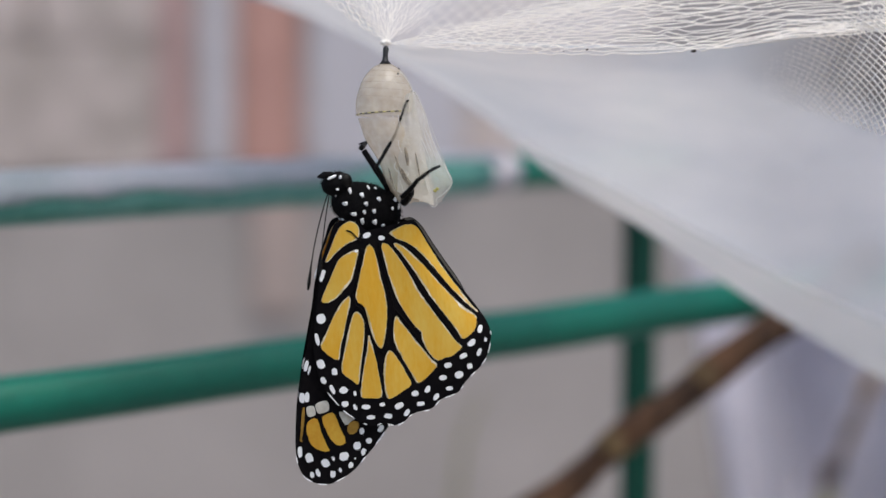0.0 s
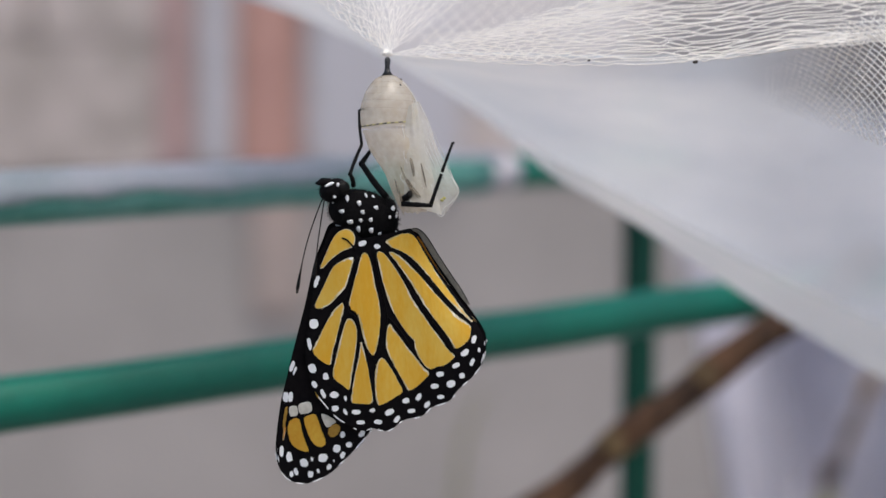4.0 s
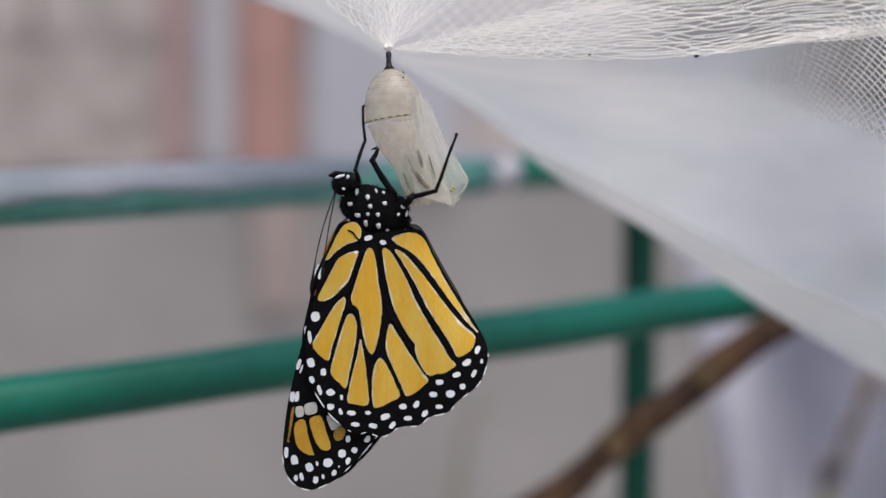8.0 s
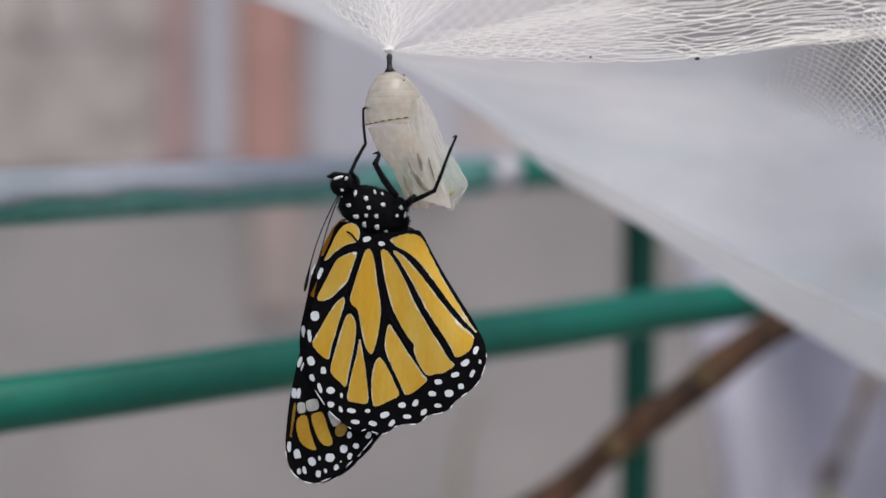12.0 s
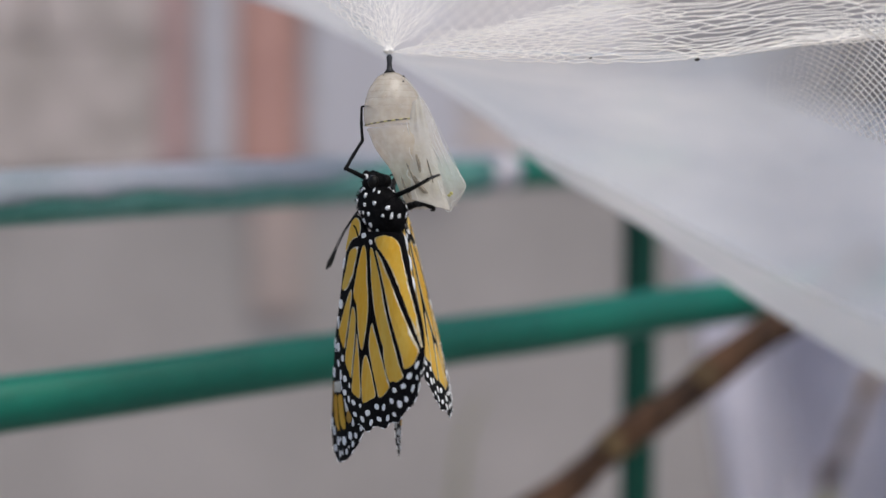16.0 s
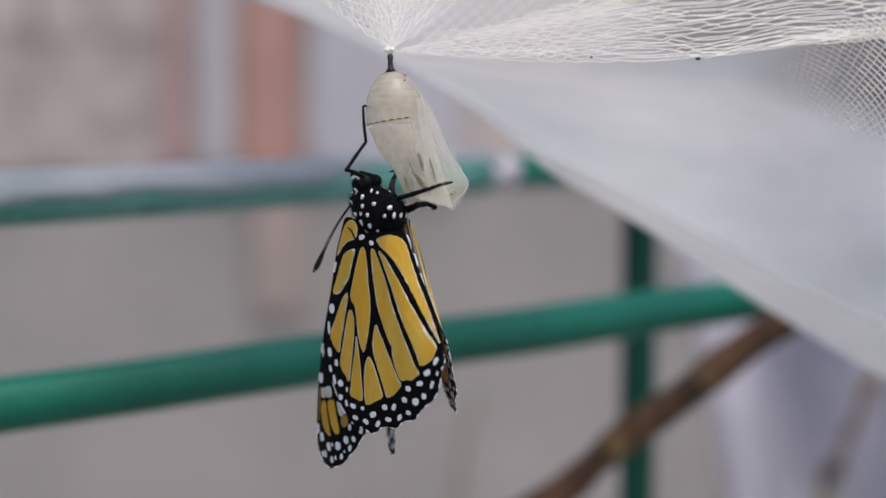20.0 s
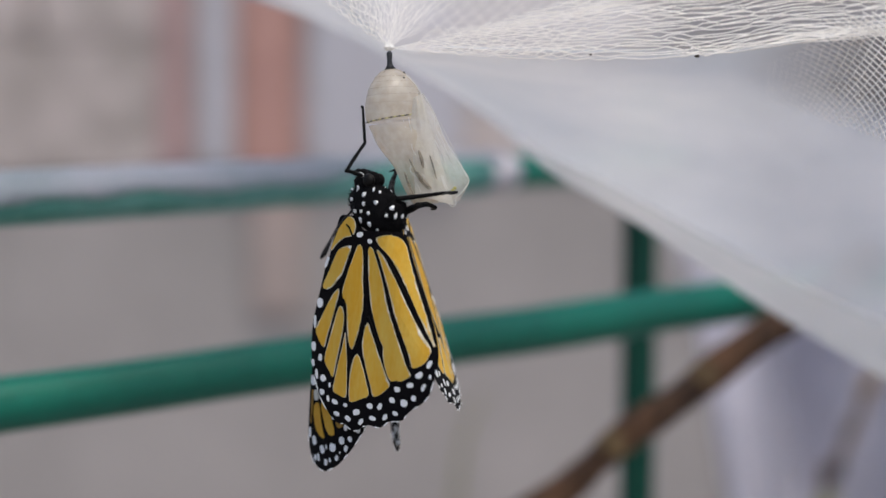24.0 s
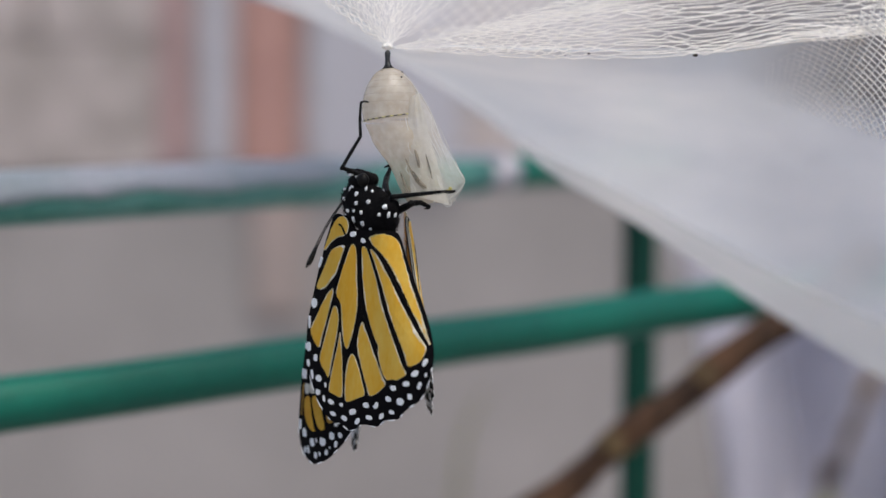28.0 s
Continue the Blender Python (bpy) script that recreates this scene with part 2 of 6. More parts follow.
def build_frame():
    rack = tagged(new("garden_rack"), "green plastic-coated tube rack standing on the ground", "rack")
    left, right = Vector((-0.143, 0.101, 0.957)), Vector((0.225, 0.382, 0.996))
    low = part("lower_rail", rail(bmesh.new(), left, right, 0.0073, wobble=0.0006), GREEN_PLASTIC, rack)
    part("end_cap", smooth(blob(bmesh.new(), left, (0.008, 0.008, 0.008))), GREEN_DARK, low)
    a, b = Vector((-0.143, 0.101, 1.0098)), Vector((0.098, 0.434, 1.036))
    up = part("upper_rail", rail(bmesh.new(), a, b, 0.0066, wobble=0.0006), GREEN_PLASTIC, rack)
    # whitish strip that makes the rail paler on top, uneven at its edges
    bm = bmesh.new()
    n = 60
    rows = []
    for i in range(n + 1):
        c = a.lerp(b, i / n * 0.665)
        lo = -0.02 + 0.7 * min(1.0, max(0.0, (i / n - 0.6) / 0.15)) + 0.28 * noise.noise((i * 0.17, 0, 0)) + 0.08 * noise.noise((i * 0.9, 5, 0))
        hi = 2.6 + 0.4 * noise.noise((i * 0.3, 9, 0))
        r = 0.0079 + 0.0004 * noise.noise((i * 0.5, 4, 2))
        front = Vector((0.811, -0.585, 0.0))
        rows.append([bm.verts.new(c + front * (r * math.cos(lo + (hi - lo) * k / 8)) + Vector((0, 0, r * math.sin(lo + (hi - lo) * k / 8)))) for k in range(9)])
    for p, q in zip(rows, rows[1:]):
        for k in range(8):
            bm.faces.new((p[k], q[k], q[k + 1], p[k + 1]))
    bmesh.ops.solidify(bm, geom=bm.faces[:], thickness=0.0005)
    part("tape", smooth(bm), WHITE_STRIP, up, "torn whitish plastic tape along the rail's top")
    # a sleeve added to turn the rail's dark green a paler teal
    film = [a.lerp(b, 0.0 + 0.645 * i / 12) for i in range(13)]
    part("film", smooth(tube(bmesh.new(), film, [0.0068 + 0.0004 * min(1.0, i / 3) + 0.0002 * noise.noise((i * 0.8, 2, 2)) for i in range(13)], 18)), TEAL_FILM, up, "worn pale teal film round the rail")
    part("joint", smooth(tube(bmesh.new(), [a.lerp(b, 0.645), a.lerp(b, 0.655), a.lerp(b, 0.68), a.lerp(b, 0.69)], [0.0067, 0.0072, 0.0072, 0.0067], 16)), PALE_PANEL, up, "white joint sleeve")
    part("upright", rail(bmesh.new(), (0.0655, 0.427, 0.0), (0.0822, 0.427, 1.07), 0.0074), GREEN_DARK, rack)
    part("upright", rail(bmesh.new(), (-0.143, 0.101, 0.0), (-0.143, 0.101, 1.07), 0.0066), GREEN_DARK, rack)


def build_backdrop_things():
    stick = tagged(new("dry_branch"), "brown bark-covered dry branch leaning on the rack", "branch")
    bm = bmesh.new()
    a, b = Vector((0.144, 0.274, 0.9996)), Vector((-0.2295, 0.274, 0.7176))
    pts = [a.lerp(b, i / 60) + 0.003 * Vector((noise.noise((i * 0.2, 0, 0)), noise.noise((i * 0.2, 5, 0)), noise.noise((i * 0.2, 0, 7)))) for i in range(61)]
    pts.append(Vector((-1.18, 0.274, 0.0)))
    tube(bm, pts, [0.0056 * (1 + 0.25 * noise.noise((i * 0.35, 2, 2)) + 0.22 * noise.noise((i * 1.3, 4, 1))) for i in range(62)], 14)
    part("stem", smooth(bm), BARK, stick)
    # ochre patches on the camera side, in place of the bark's lighter streaks
    for s, r in ((4, 0.0064), (9, 0.0066), (14, 0.0068), (21, 0.0067), (30, 0.0066)):
        part("knot", blob(bmesh.new(), pts[s] + Vector((0, -0.003, 0.001)), (r * 0.8, r * 0.62, r * 0.62), (0, -37, 0), rough=0.6, scale=3), BARK_PALE, stick)

    weed = tagged(new("withered_weed"), "thin brown plant stem with withered leaves", "plant")
    bm = bmesh.new()
    line = spline([(0.255, 0.68, 0.0), (0.228, 0.69, 0.5), (0.212, 0.7, 0.845), (0.217, 0.7, 0.876), (0.227, 0.7, 0.9), (0.241, 0.7, 0.935)], 8, False)
    tube(bm, line, [0.0026] * len(line), 8)
    part("stem", smooth(bm), BARK_PALE, weed)
    for i, (x, z, s, m) in enumerate(((0.2165, 0.876, 0.0095, BARK), (0.2265, 0.901, 0.008, BARK_PALE), (0.236, 0.924, 0.0085, BARK_PALE), (0.2115, 0.858, 0.009, LEAF), (0.208, 0.842, 0.01, LEAF))):
        part("leaf", blob(bmesh.new(), (x, 0.698, z), (s * 0.5, 0.002, s), (10, 25 + 12 * i, 20), rough=0.3, scale=2), m, weed)
    grass = tagged(new("dry_grass_blade"), "pale straw-coloured blade of grass", "grass")
    bm = bmesh.new()
    line = spline([(-0.02, 1.1, 0.0), (0.0, 1.1, 0.6), (0.012, 1.1, 0.83), (0.032, 1.1, 0.89)], 8, False)
    tube(bm, line, [0.006 * (1 - 0.7 * i / len(line)) for i in range(len(line))], 6, flat=0.3)
    part("blade", smooth(bm), LEAF, grass)

    cloth = tagged(new("white_sheet"), "pale lavender-white sheet hanging in soft folds", "sheet")
    bm = bmesh.new()
    nx, nz = 90, 30
    rows = []
    for j in range(nz + 1):
        z = 0.02 + 1.06 * j / nz
        left = 0.124 + 0.05 * max(0.0, (1.03 - z) / 0.2) * (1 if z > 0.8 else 1.15 / max(1.15, (1.03 - z) / 0.2)) + 0.006 * math.sin(z * 21)
        row = []
        for i in range(nx + 1):
            x = left + 0.5 * (i / nx) ** 1.1
            fold = 0.027 * math.sin(46 * (x - left) + 3 * z + 2.4) + 0.012 * math.sin(104 * x + 6 * z) + 0.01 * noise.noise((x * 12, 0, z * 5))
            row.append(bm.verts.new((x, 0.77 + fold, z)))
        rows.append(row)
    for p, q in zip(rows, rows[1:]):
        for k in range(nx):
            bm.faces.new((p[k], p[k + 1], q[k + 1], q[k]))
    bmesh.ops.solidify(bm, geom=bm.faces[:], thickness=0.0015)
    part("cloth", smooth(bm), SHEET, cloth)


build_setting()
build_frame()
build_backdrop_things()


# ---- the rearing net: a sagging double fold above, its hem falling away behind ----
def net_cloth_material(name, glow, base=(0.98, 0.945, 0.915, 1), second=(0.64, 0.67, 0.695, 1)):
    """Gauze cloth; glow: the share of light that comes through it."""
    m = bpy.data.materials.new(name)
    m.use_nodes = True
    n, l = m.node_tree.nodes, m.node_tree.links
    bsdf, out = n["Principled BSDF"], n["Material Output"]
    coord, tex = n.new("ShaderNodeTexCoord"), n.new("ShaderNodeTexNoise")
    tex.inputs["Scale"].default_value, tex.inputs["Detail"].default_value = 34, 8
    l.new(coord.outputs["Object"], tex.inputs["Vector"])
    mix = n.new("ShaderNodeMix")
    mix.data_type = "RGBA"
    mix.inputs["A"].default_value, mix.inputs["B"].default_value = base, second
    l.new(tex.outputs["Fac"], mix.inputs["Factor"])
    l.new(mix.outputs["Result"], bsdf.inputs["Base Color"])
    bsdf.inputs["Roughness"].default_value = 0.8
    weave = n.new("ShaderNodeTexNoise")
    weave.inputs["Scale"].default_value = 1500
    l.new(coord.outputs["Object"], weave.inputs["Vector"])
    bp = n.new("ShaderNodeBump")
    bp.inputs["Strength"].default_value, bp.inputs["Distance"].default_value = 0.3, 0.0004
    l.new(weave.outputs["Fac"], bp.inputs["Height"])
    l.new(bp.outputs["Normal"], bsdf.inputs["Normal"])
    tr, tp = n.new("ShaderNodeBsdfTranslucent"), n.new("ShaderNodeBsdfTransparent")
    l.new(mix.outputs["Result"], tr.inputs["Color"])
    a, b = n.new("ShaderNodeMixShader"), n.new("ShaderNodeMixShader")
    a.inputs["Fac"].default_value = glow
    l.new(bsdf.outputs[0], a.inputs[1]), l.new(tr.outputs[0], a.inputs[2])
    thin = n.new("ShaderNodeAttribute")
    thin.attribute_name = "openness"
    l.new(thin.outputs["Fac"], b.inputs["Fac"])
    l.new(a.outputs[0], b.inputs[1]), l.new(tp.outputs[0], b.inputs[2])
    l.new(b.outputs[0], out.inputs["Surface"])
    return m


def fan(x, y, d):
    """A point on the line of sight scale: across and up in millimetres at the near fold, d metres from the lens."""
    k = d / 0.3634
    return Vector((x * MM * k, d - 0.3634, 1.0 + y * MM * k))


# the near fold's lip and the far hem, from one side to the other: across, up, distance
LIP = [(-42, 66, 0.43), (-22, 53, 0.40), (-9.8, 38.7, 0.374), (2, 38.5, 0.3765), (12, 38.3, 0.378), (24, 37.9, 0.3795), (38, 37.9, 0.381), (58, 38.4, 0.384), (84, 43.0, 0.39), (115, 50, 0.395)]
HEM = [(-42, 49, 0.47), (-26, 43.5, 0.47), (-8, 35.0, 0.485), (7.5, 25.0, 0.50), (20, 14.8, 0.51), (33, 7.2, 0.52), (46, -1.2, 0.528), (60, -10.5, 0.535), (84, -24.9, 0.545), (112, -41, 0.56)]
ORIGIN = Vector((0.0, 0.18, 1.02))


def lip_height(x):
    """How high the near fold's lip hangs, across the net."""
    return 38.2 - 2.0 * math.sin(math.pi * min(1, max(0, (x + 10) / 76))) + max(0, x - 52) * 0.075


def shoulder(u, v):
    """Height on the open lattice: v from its top to its lower border."""
    top, low = 38.8 + 0.085 * (u - 52), 31.0 - 0.33 * (u - 52)
    return top + (low - top) * v


def build_net():
    net = tagged(new("insect_net"), "white gauze rearing net sagging in folds, with a fallen hem", "net")
    net.location = ORIGIN
    lip, hem = spline(LIP, 10, False), spline(HEM, 10, False)
    bm = bmesh.new()
    layer = bm.verts.layers.float.new("openness")
    nv = 30
    rows = []
    for i, (a, b) in enumerate(zip(lip, hem)):
        row = []
        for j in range(nv + 1):
            s = j / nv
            q = a.lerp(b, s)
            bulge = math.sin(math.pi * s)
            crease = noise.noise((0.045 * (q.x + q.y), 0.16 * (q.y - 0.72 * (33 - q.x)), 3)) + 0.5 * noise.noise((0.1 * q.x, 0.35 * (q.y + 0.72 * q.x), 8))
            q = Vector((q.x, q.y + 0.3 * crease * bulge, q.z + 0.012 * bulge + 0.0014 * bulge * crease))
            w = fan(*q)
            v = bm.verts.new(w - ORIGIN)
            top, low = 39.4 + 0.17 * (q.x - 52), 31.5 - 0.33 * (q.x - 52)
            inside = (top - q.y) / (top - low) if q.x > 48 else -1
            gate = max(0.0, min(1.0, (q.x - 53) / 34)) ** 1.1 * max(0.0, min(1.0, inside * 6)) * max(0.0, min(1.0, (1.05 - inside) * 2.5))
            edge = max(0.0, 1 - (1 - s) / 0.22) ** 1.2 * max(0.0, min(1.0, (45 - q.x) / 45))
            v[layer] = min(0.96, 0.03 + 0.95 * gate + 0.45 * edge + 0.5 * s * (1 - s) * 2.2 * max(0.0, min(1.0, (q.x - 20) / 45)))
            row.append(v)
        rows.append(row)
    for p, q in zip(rows, rows[1:]):
        for k in range(nv):
            bm.faces.new((p[k], q[k], q[k + 1], p[k + 1]))
    cloth_mat = net_cloth_material("net_cloth", 0.72)
    part("cloth", smooth(bm), cloth_mat, net)
    # the hem, turned over and sewn double
    bm = bmesh.new()
    layer = bm.verts.layers.float.new("openness")
    rows = []
    for a, b in zip(lip, hem):
        row = []
        for j in range(6):
            q = b.lerp(a, 0.17 * j / 5)
            v = bm.verts.new(fan(q.x, q.y + 0.12 * noise.noise((q.x * 0.3, j, 2)), q.z - 0.0015 + 0.001 * math.sin(math.pi * j / 5)) - ORIGIN)
            v[layer] = min(1.0, 0.5 + 0.5 * max(0.0, min(1.0, (24 - q.x) / 18)) + 0.3 * (j == 5))
            row.append(v)
        rows.append(row)
    for p, q in zip(rows, rows[1:]):
        for k in range(5):
            bm.faces.new((p[k], q[k], q[k + 1], p[k + 1]))
    part("hem", smooth(bm), net_cloth_material("net_hem", 0.45, (0.98, 0.945, 0.89, 1), (0.9, 0.86, 0.8, 1)), net, "doubled cream hem")
    # the fold's rear layer, pale and dense near the hanging point, thinner to the side
    bm = bmesh.new()
    layer = bm.verts.layers.float.new("openness")
    rows = []
    for i in range(81):
        x = -36 + 155 * i / 80
        row = []
        for j in range(13):
            s = j / 12
            base = lip_height(x) if x > -10 else 38.2 - (x + 10) * 0.98
            y = base + 0.2 + 34 * s
            v = bm.verts.new(fan(x - 6 * s, y, 0.377 + 0.2 * s + 0.003 * noise.noise((x * 0.05, s * 3, 4))) - ORIGIN)
            v[layer] = 0.3 + 0.38 * max(0.0, min(1.0, (x - 32) / 14)) * (1 - 0.85 * max(0.0, min(1.0, (x - 58) / 14)) * max(0.0, 1 - 7 * s)) + 0.3 * max(0.0, min(1.0, (-14 - x) / 10))
            row.append(v)
        rows.append(row)
    for p, q in zip(rows, rows[1:]):
        for k in range(12):
            bm.faces.new((p[k], q[k], q[k + 1], p[k + 1]))
    part("rear_layer", smooth(bm), net_cloth_material("net_layer", 0.58, (0.94, 0.9, 0.9, 1), (0.88, 0.84, 0.83, 1)), net)

    # front gauze: fine wavy threads that gather at the hanging point and run out along the lip
    bm = bmesh.new()
    rnd = random.Random(5)

    def pitch_at(x):
        """The spacing of the fold's threads."""
        return min(0.52, 0.25 + 0.007 * (x + 4)) if x > -4 else max(0.04, 0.24 * (x + 10) / 6)

    def cover(x):
        """How far up the gathered threads reach over the lip."""
        return 0.34 * (x + 10) if x < 25 else 11.9 + 1.1 * (x - 25)

    for i in range(72):
        row = rnd.uniform(-0.12, 0.12)
        x, pts, radii = -9.9, [], []
        while x < 118:
            step = 0.42 if x < 30 else 0.6
            x += step
            gap = pitch_at(x)
            if i * gap > cover(x):
                continue
            long = 4.2 + 0.045 * max(0.0, x)
            # neighbours swing against one another and all but meet: the mesh is drawn out sideways
            beat = 2 * math.pi * (x / long + 0.9 * noise.noise((x * 0.08, i * 0.37, 6)))
            swing = math.sin(beat + math.pi * (i % 2)) + 0.35 * math.sin(2.3 * beat + 1.7 * i)
            loose = 0.36 + 0.5 * noise.noise((x * 0.13, i * 0.45, 4))
            droop = 0.03 * max(0.0, x - 66) * i * 0.2
            y = lip_height(x) - 0.2 + (i + row) * gap - droop * 0.35 + gap * loose * swing + 1.1 * gap * noise.noise((x * 0.07, i * 0.23, 2))
            pts.append(fan(x, y, 0.3712 + 0.00028 * i + max(0, x) * 0.00008) - ORIGIN)
            near = max(0.0, min(1.0, (x + 6) / 45))
            radii.append((0.00006 + 0.00006 * near) * (1 + 0.4 * noise.noise((x * 0.5, i * 1.1, 7))) * min(1.0, 0.25 + len(pts) / 12))
        if len(pts) > 5:
            tube(bm, pts, radii, 5, caps=False)
    # the doubled edge that climbs to the side in close, sagging lines
    for i in range(7):
        pts, radii = [], []
        for k in range(70):
            x = 44 + 74 * k / 69
            out = (x - 44) / 74
            y = lip_height(x) - 0.5 * out + i * (0.09 + 0.55 * out) + 0.4 * noise.noise((x * 0.2, i * 0.7, 9)) + 0.07 * math.sin(x * 1.1 + 2.1 * i)
            pts.append(fan(x, y, 0.3706 + 0.0003 * i + max(0, x) * 0.00008) - ORIGIN)
            radii.append(0.00002 + 0.00011 * min(1.0, 3 * out))
        tube(bm, pts, radii, 4, caps=False)
    fold = part("gauze_fold", smooth(bm), THREAD, net, "wavy cream threads of the near fold")
    fold["kind"] = "stuff"

    # gauze beside the hanging point: a loose band of lines that runs up and away from the pinch
    bm = bmesh.new()
    for i in range(64):
        q = i / 63
        ang = radians(32 + 112 * q + rnd.uniform(-1.5, 1.5))
        phase = rnd.uniform(0, 6.28)
        pts = []
        for k in range(60):
            r = 0.5 + 30 * k / 59
            wob = (1 - 0.7 * q) * 0.34 * math.sin(r * 2.3 + phase + 1.5 * noise.noise((r * 0.2, i, 1))) * min(1, r / 4) + 0.5 * noise.noise((r * 0.35, i * 1.9, 3)) * min(1, r / 5)
            a = ang + 0.0035 * r * (1 - q)
            x = -10.0 - r * math.cos(a) + wob * math.sin(a)
            y = 38.2 + r * math.sin(a) + wob * math.cos(a)
            pts.append(fan(x, y, 0.3722 + (0.0004 + 0.0012 * q) * r) - ORIGIN)
        thick = (0.00005 + 0.000025 * rnd.random()) * (1 - 0.4 * q)
        tube(bm, pts, [thick * min(1.0, 0.3 + k / 16) for k in range(60)], 5, caps=False)
    # a soft crease of doubled gauze that climbs to the side over the fold
    for i in range(8):
        pts = []
        for k in range(60):
            x = -4 + 58 * k / 59
            y = lip_height(x) + 2.2 + 0.13 * (x + 4) + 0.0022 * (x + 4) ** 2 + 0.22 * i + 0.25 * noise.noise((x * 0.25, i * 2.1, 1)) + 0.12 * math.sin(x * 1.3 + i)
            pts.append(fan(x, y, 0.388 + 0.001 * i) - ORIGIN)
        tube(bm, pts, [0.00002 + 0.00007 * math.sin(math.pi * k / 59) for k in range(60)], 4, caps=False)
    fold = part("gauze_pinch", smooth(bm), THREAD, net, "cream threads gathered at the hanging point")
    fold["kind"] = "stuff"
    # slanting threads on the far side of the fold, seen through it
    bm = bmesh.new()
    for i in range(18):
        pts = []
        for k in range(24):
            t = k / 23
            x = -24 + i * 2.6 + 15 * t + 0.3 * noise.noise((t * 4, i, 0))
            y = max(lip_height(max(x, -10)), 38.2 - (x + 10) * 0.98 if x < -10 else 0) + 0.4 + 13 * t
            pts.append(fan(x, y, 0.376 + 0.0062 * (y - 38)) - ORIGIN)
        tube(bm, pts, 0.00008, 4, caps=False)
    for i in range(9):
        pts = []
        for k in range(24):
            t = k / 23
            x = -4 + i * 3.4 - 13 * t
            y = max(lip_height(max(x, -10)), 38.2 - (x + 10) * 0.98 if x < -10 else 0) + 0.5 + 14 * t
            pts.append(fan(x, y, 0.3775 + 0.0062 * (y - 38)) - ORIGIN)
        tube(bm, pts, 0.00007, 4, caps=False)
    fold = part("gauze_rear", smooth(bm), THREAD, net, "slanting threads on the far side of the fold")
    fold["kind"] = "stuff"

    # the single open layer: arcs that bend down over the fold's shoulder, crossed by lines that spread from below
    bm = bmesh.new()
    centre = Vector((57.5, 13.5))

    def lattice(u, y):
        near = max(0.0, 84 - u)
        return fan(u, y, 0.374 + 0.0011 * near + 0.0002 * max(0, 30 - y)) - ORIGIN

    def stretches(line):
        """The runs of a line that lie on the open layer."""
        run = []
        for u, y in line:
            if u > 61 and shoulder(u, 1.0) < y < shoulder(u, -0.2):
                run.append((u, y))
            else:
                if len(run) > 3:
                    yield run
                run = []
        if len(run) > 3:
            yield run

    lines = []
    for i in range(45):
        r = 8 + i * 0.88
        lines.append([(centre.x + 1.12 * r * math.cos(radians(a)) + 0.07 * noise.noise((a * 0.2, i, 0)), centre.y + r * math.sin(radians(a)) + 0.1 * noise.noise((a * 0.15, i * 2.0, 5))) for a in range(110, -20, -2)])
    for i in range(40):
        a = radians(-8 + i * 2.9)
        lines.append([(centre.x + 1.12 * (6 + 0.8 * k) * math.cos(a + 0.006 * k) + 0.06 * noise.noise((k * 0.4, i, 3)), centre.y + (6 + 0.8 * k) * math.sin(a + 0.006 * k) + 0.06 * noise.noise((k * 0.4, i, 8))) for k in range(52)])
    for n, line in enumerate(lines):
        heavy = 0.00015 if n < 45 else 0.0001
        for run in stretches(line):
            tube(bm, [lattice(u, y) for u, y in run], [0.00002 + heavy * max(0.0, min(1.0, (u - 62 - 0.25 * (38 - y)) / 18)) ** 1.2 for u, y in run], 5, caps=False)
    fold = part("gauze_lattice", smooth(bm), THREAD, net, "open lattice of cream threads")
    fold["kind"] = "stuff"
    # pad of silk at the hanging point
    bm = bmesh.new()
    blob(bm, fan(-10.2, 38.2, 0.3725) - ORIGIN, (0.0011, 0.0009, 0.0006), rough=0.4, scale=3)
    part("silk_pad", bm, THREAD, net, "small pad of pale silk")
    for x, y, r in ((48.2, 36.6, 0.55), (28.0, 36.9, 0.3), (23.5, 36.5, 0.15)):
        part("speck", blob(bmesh.new(), fan(x, y, 0.3705) - ORIGIN, (r * MM, 0.6 * r * MM, 0.55 * r * MM), rough=0.5, scale=2, segments=10, rings=6), DIRT, net, "dark speck of dirt")
    return net


insect_net = build_net()


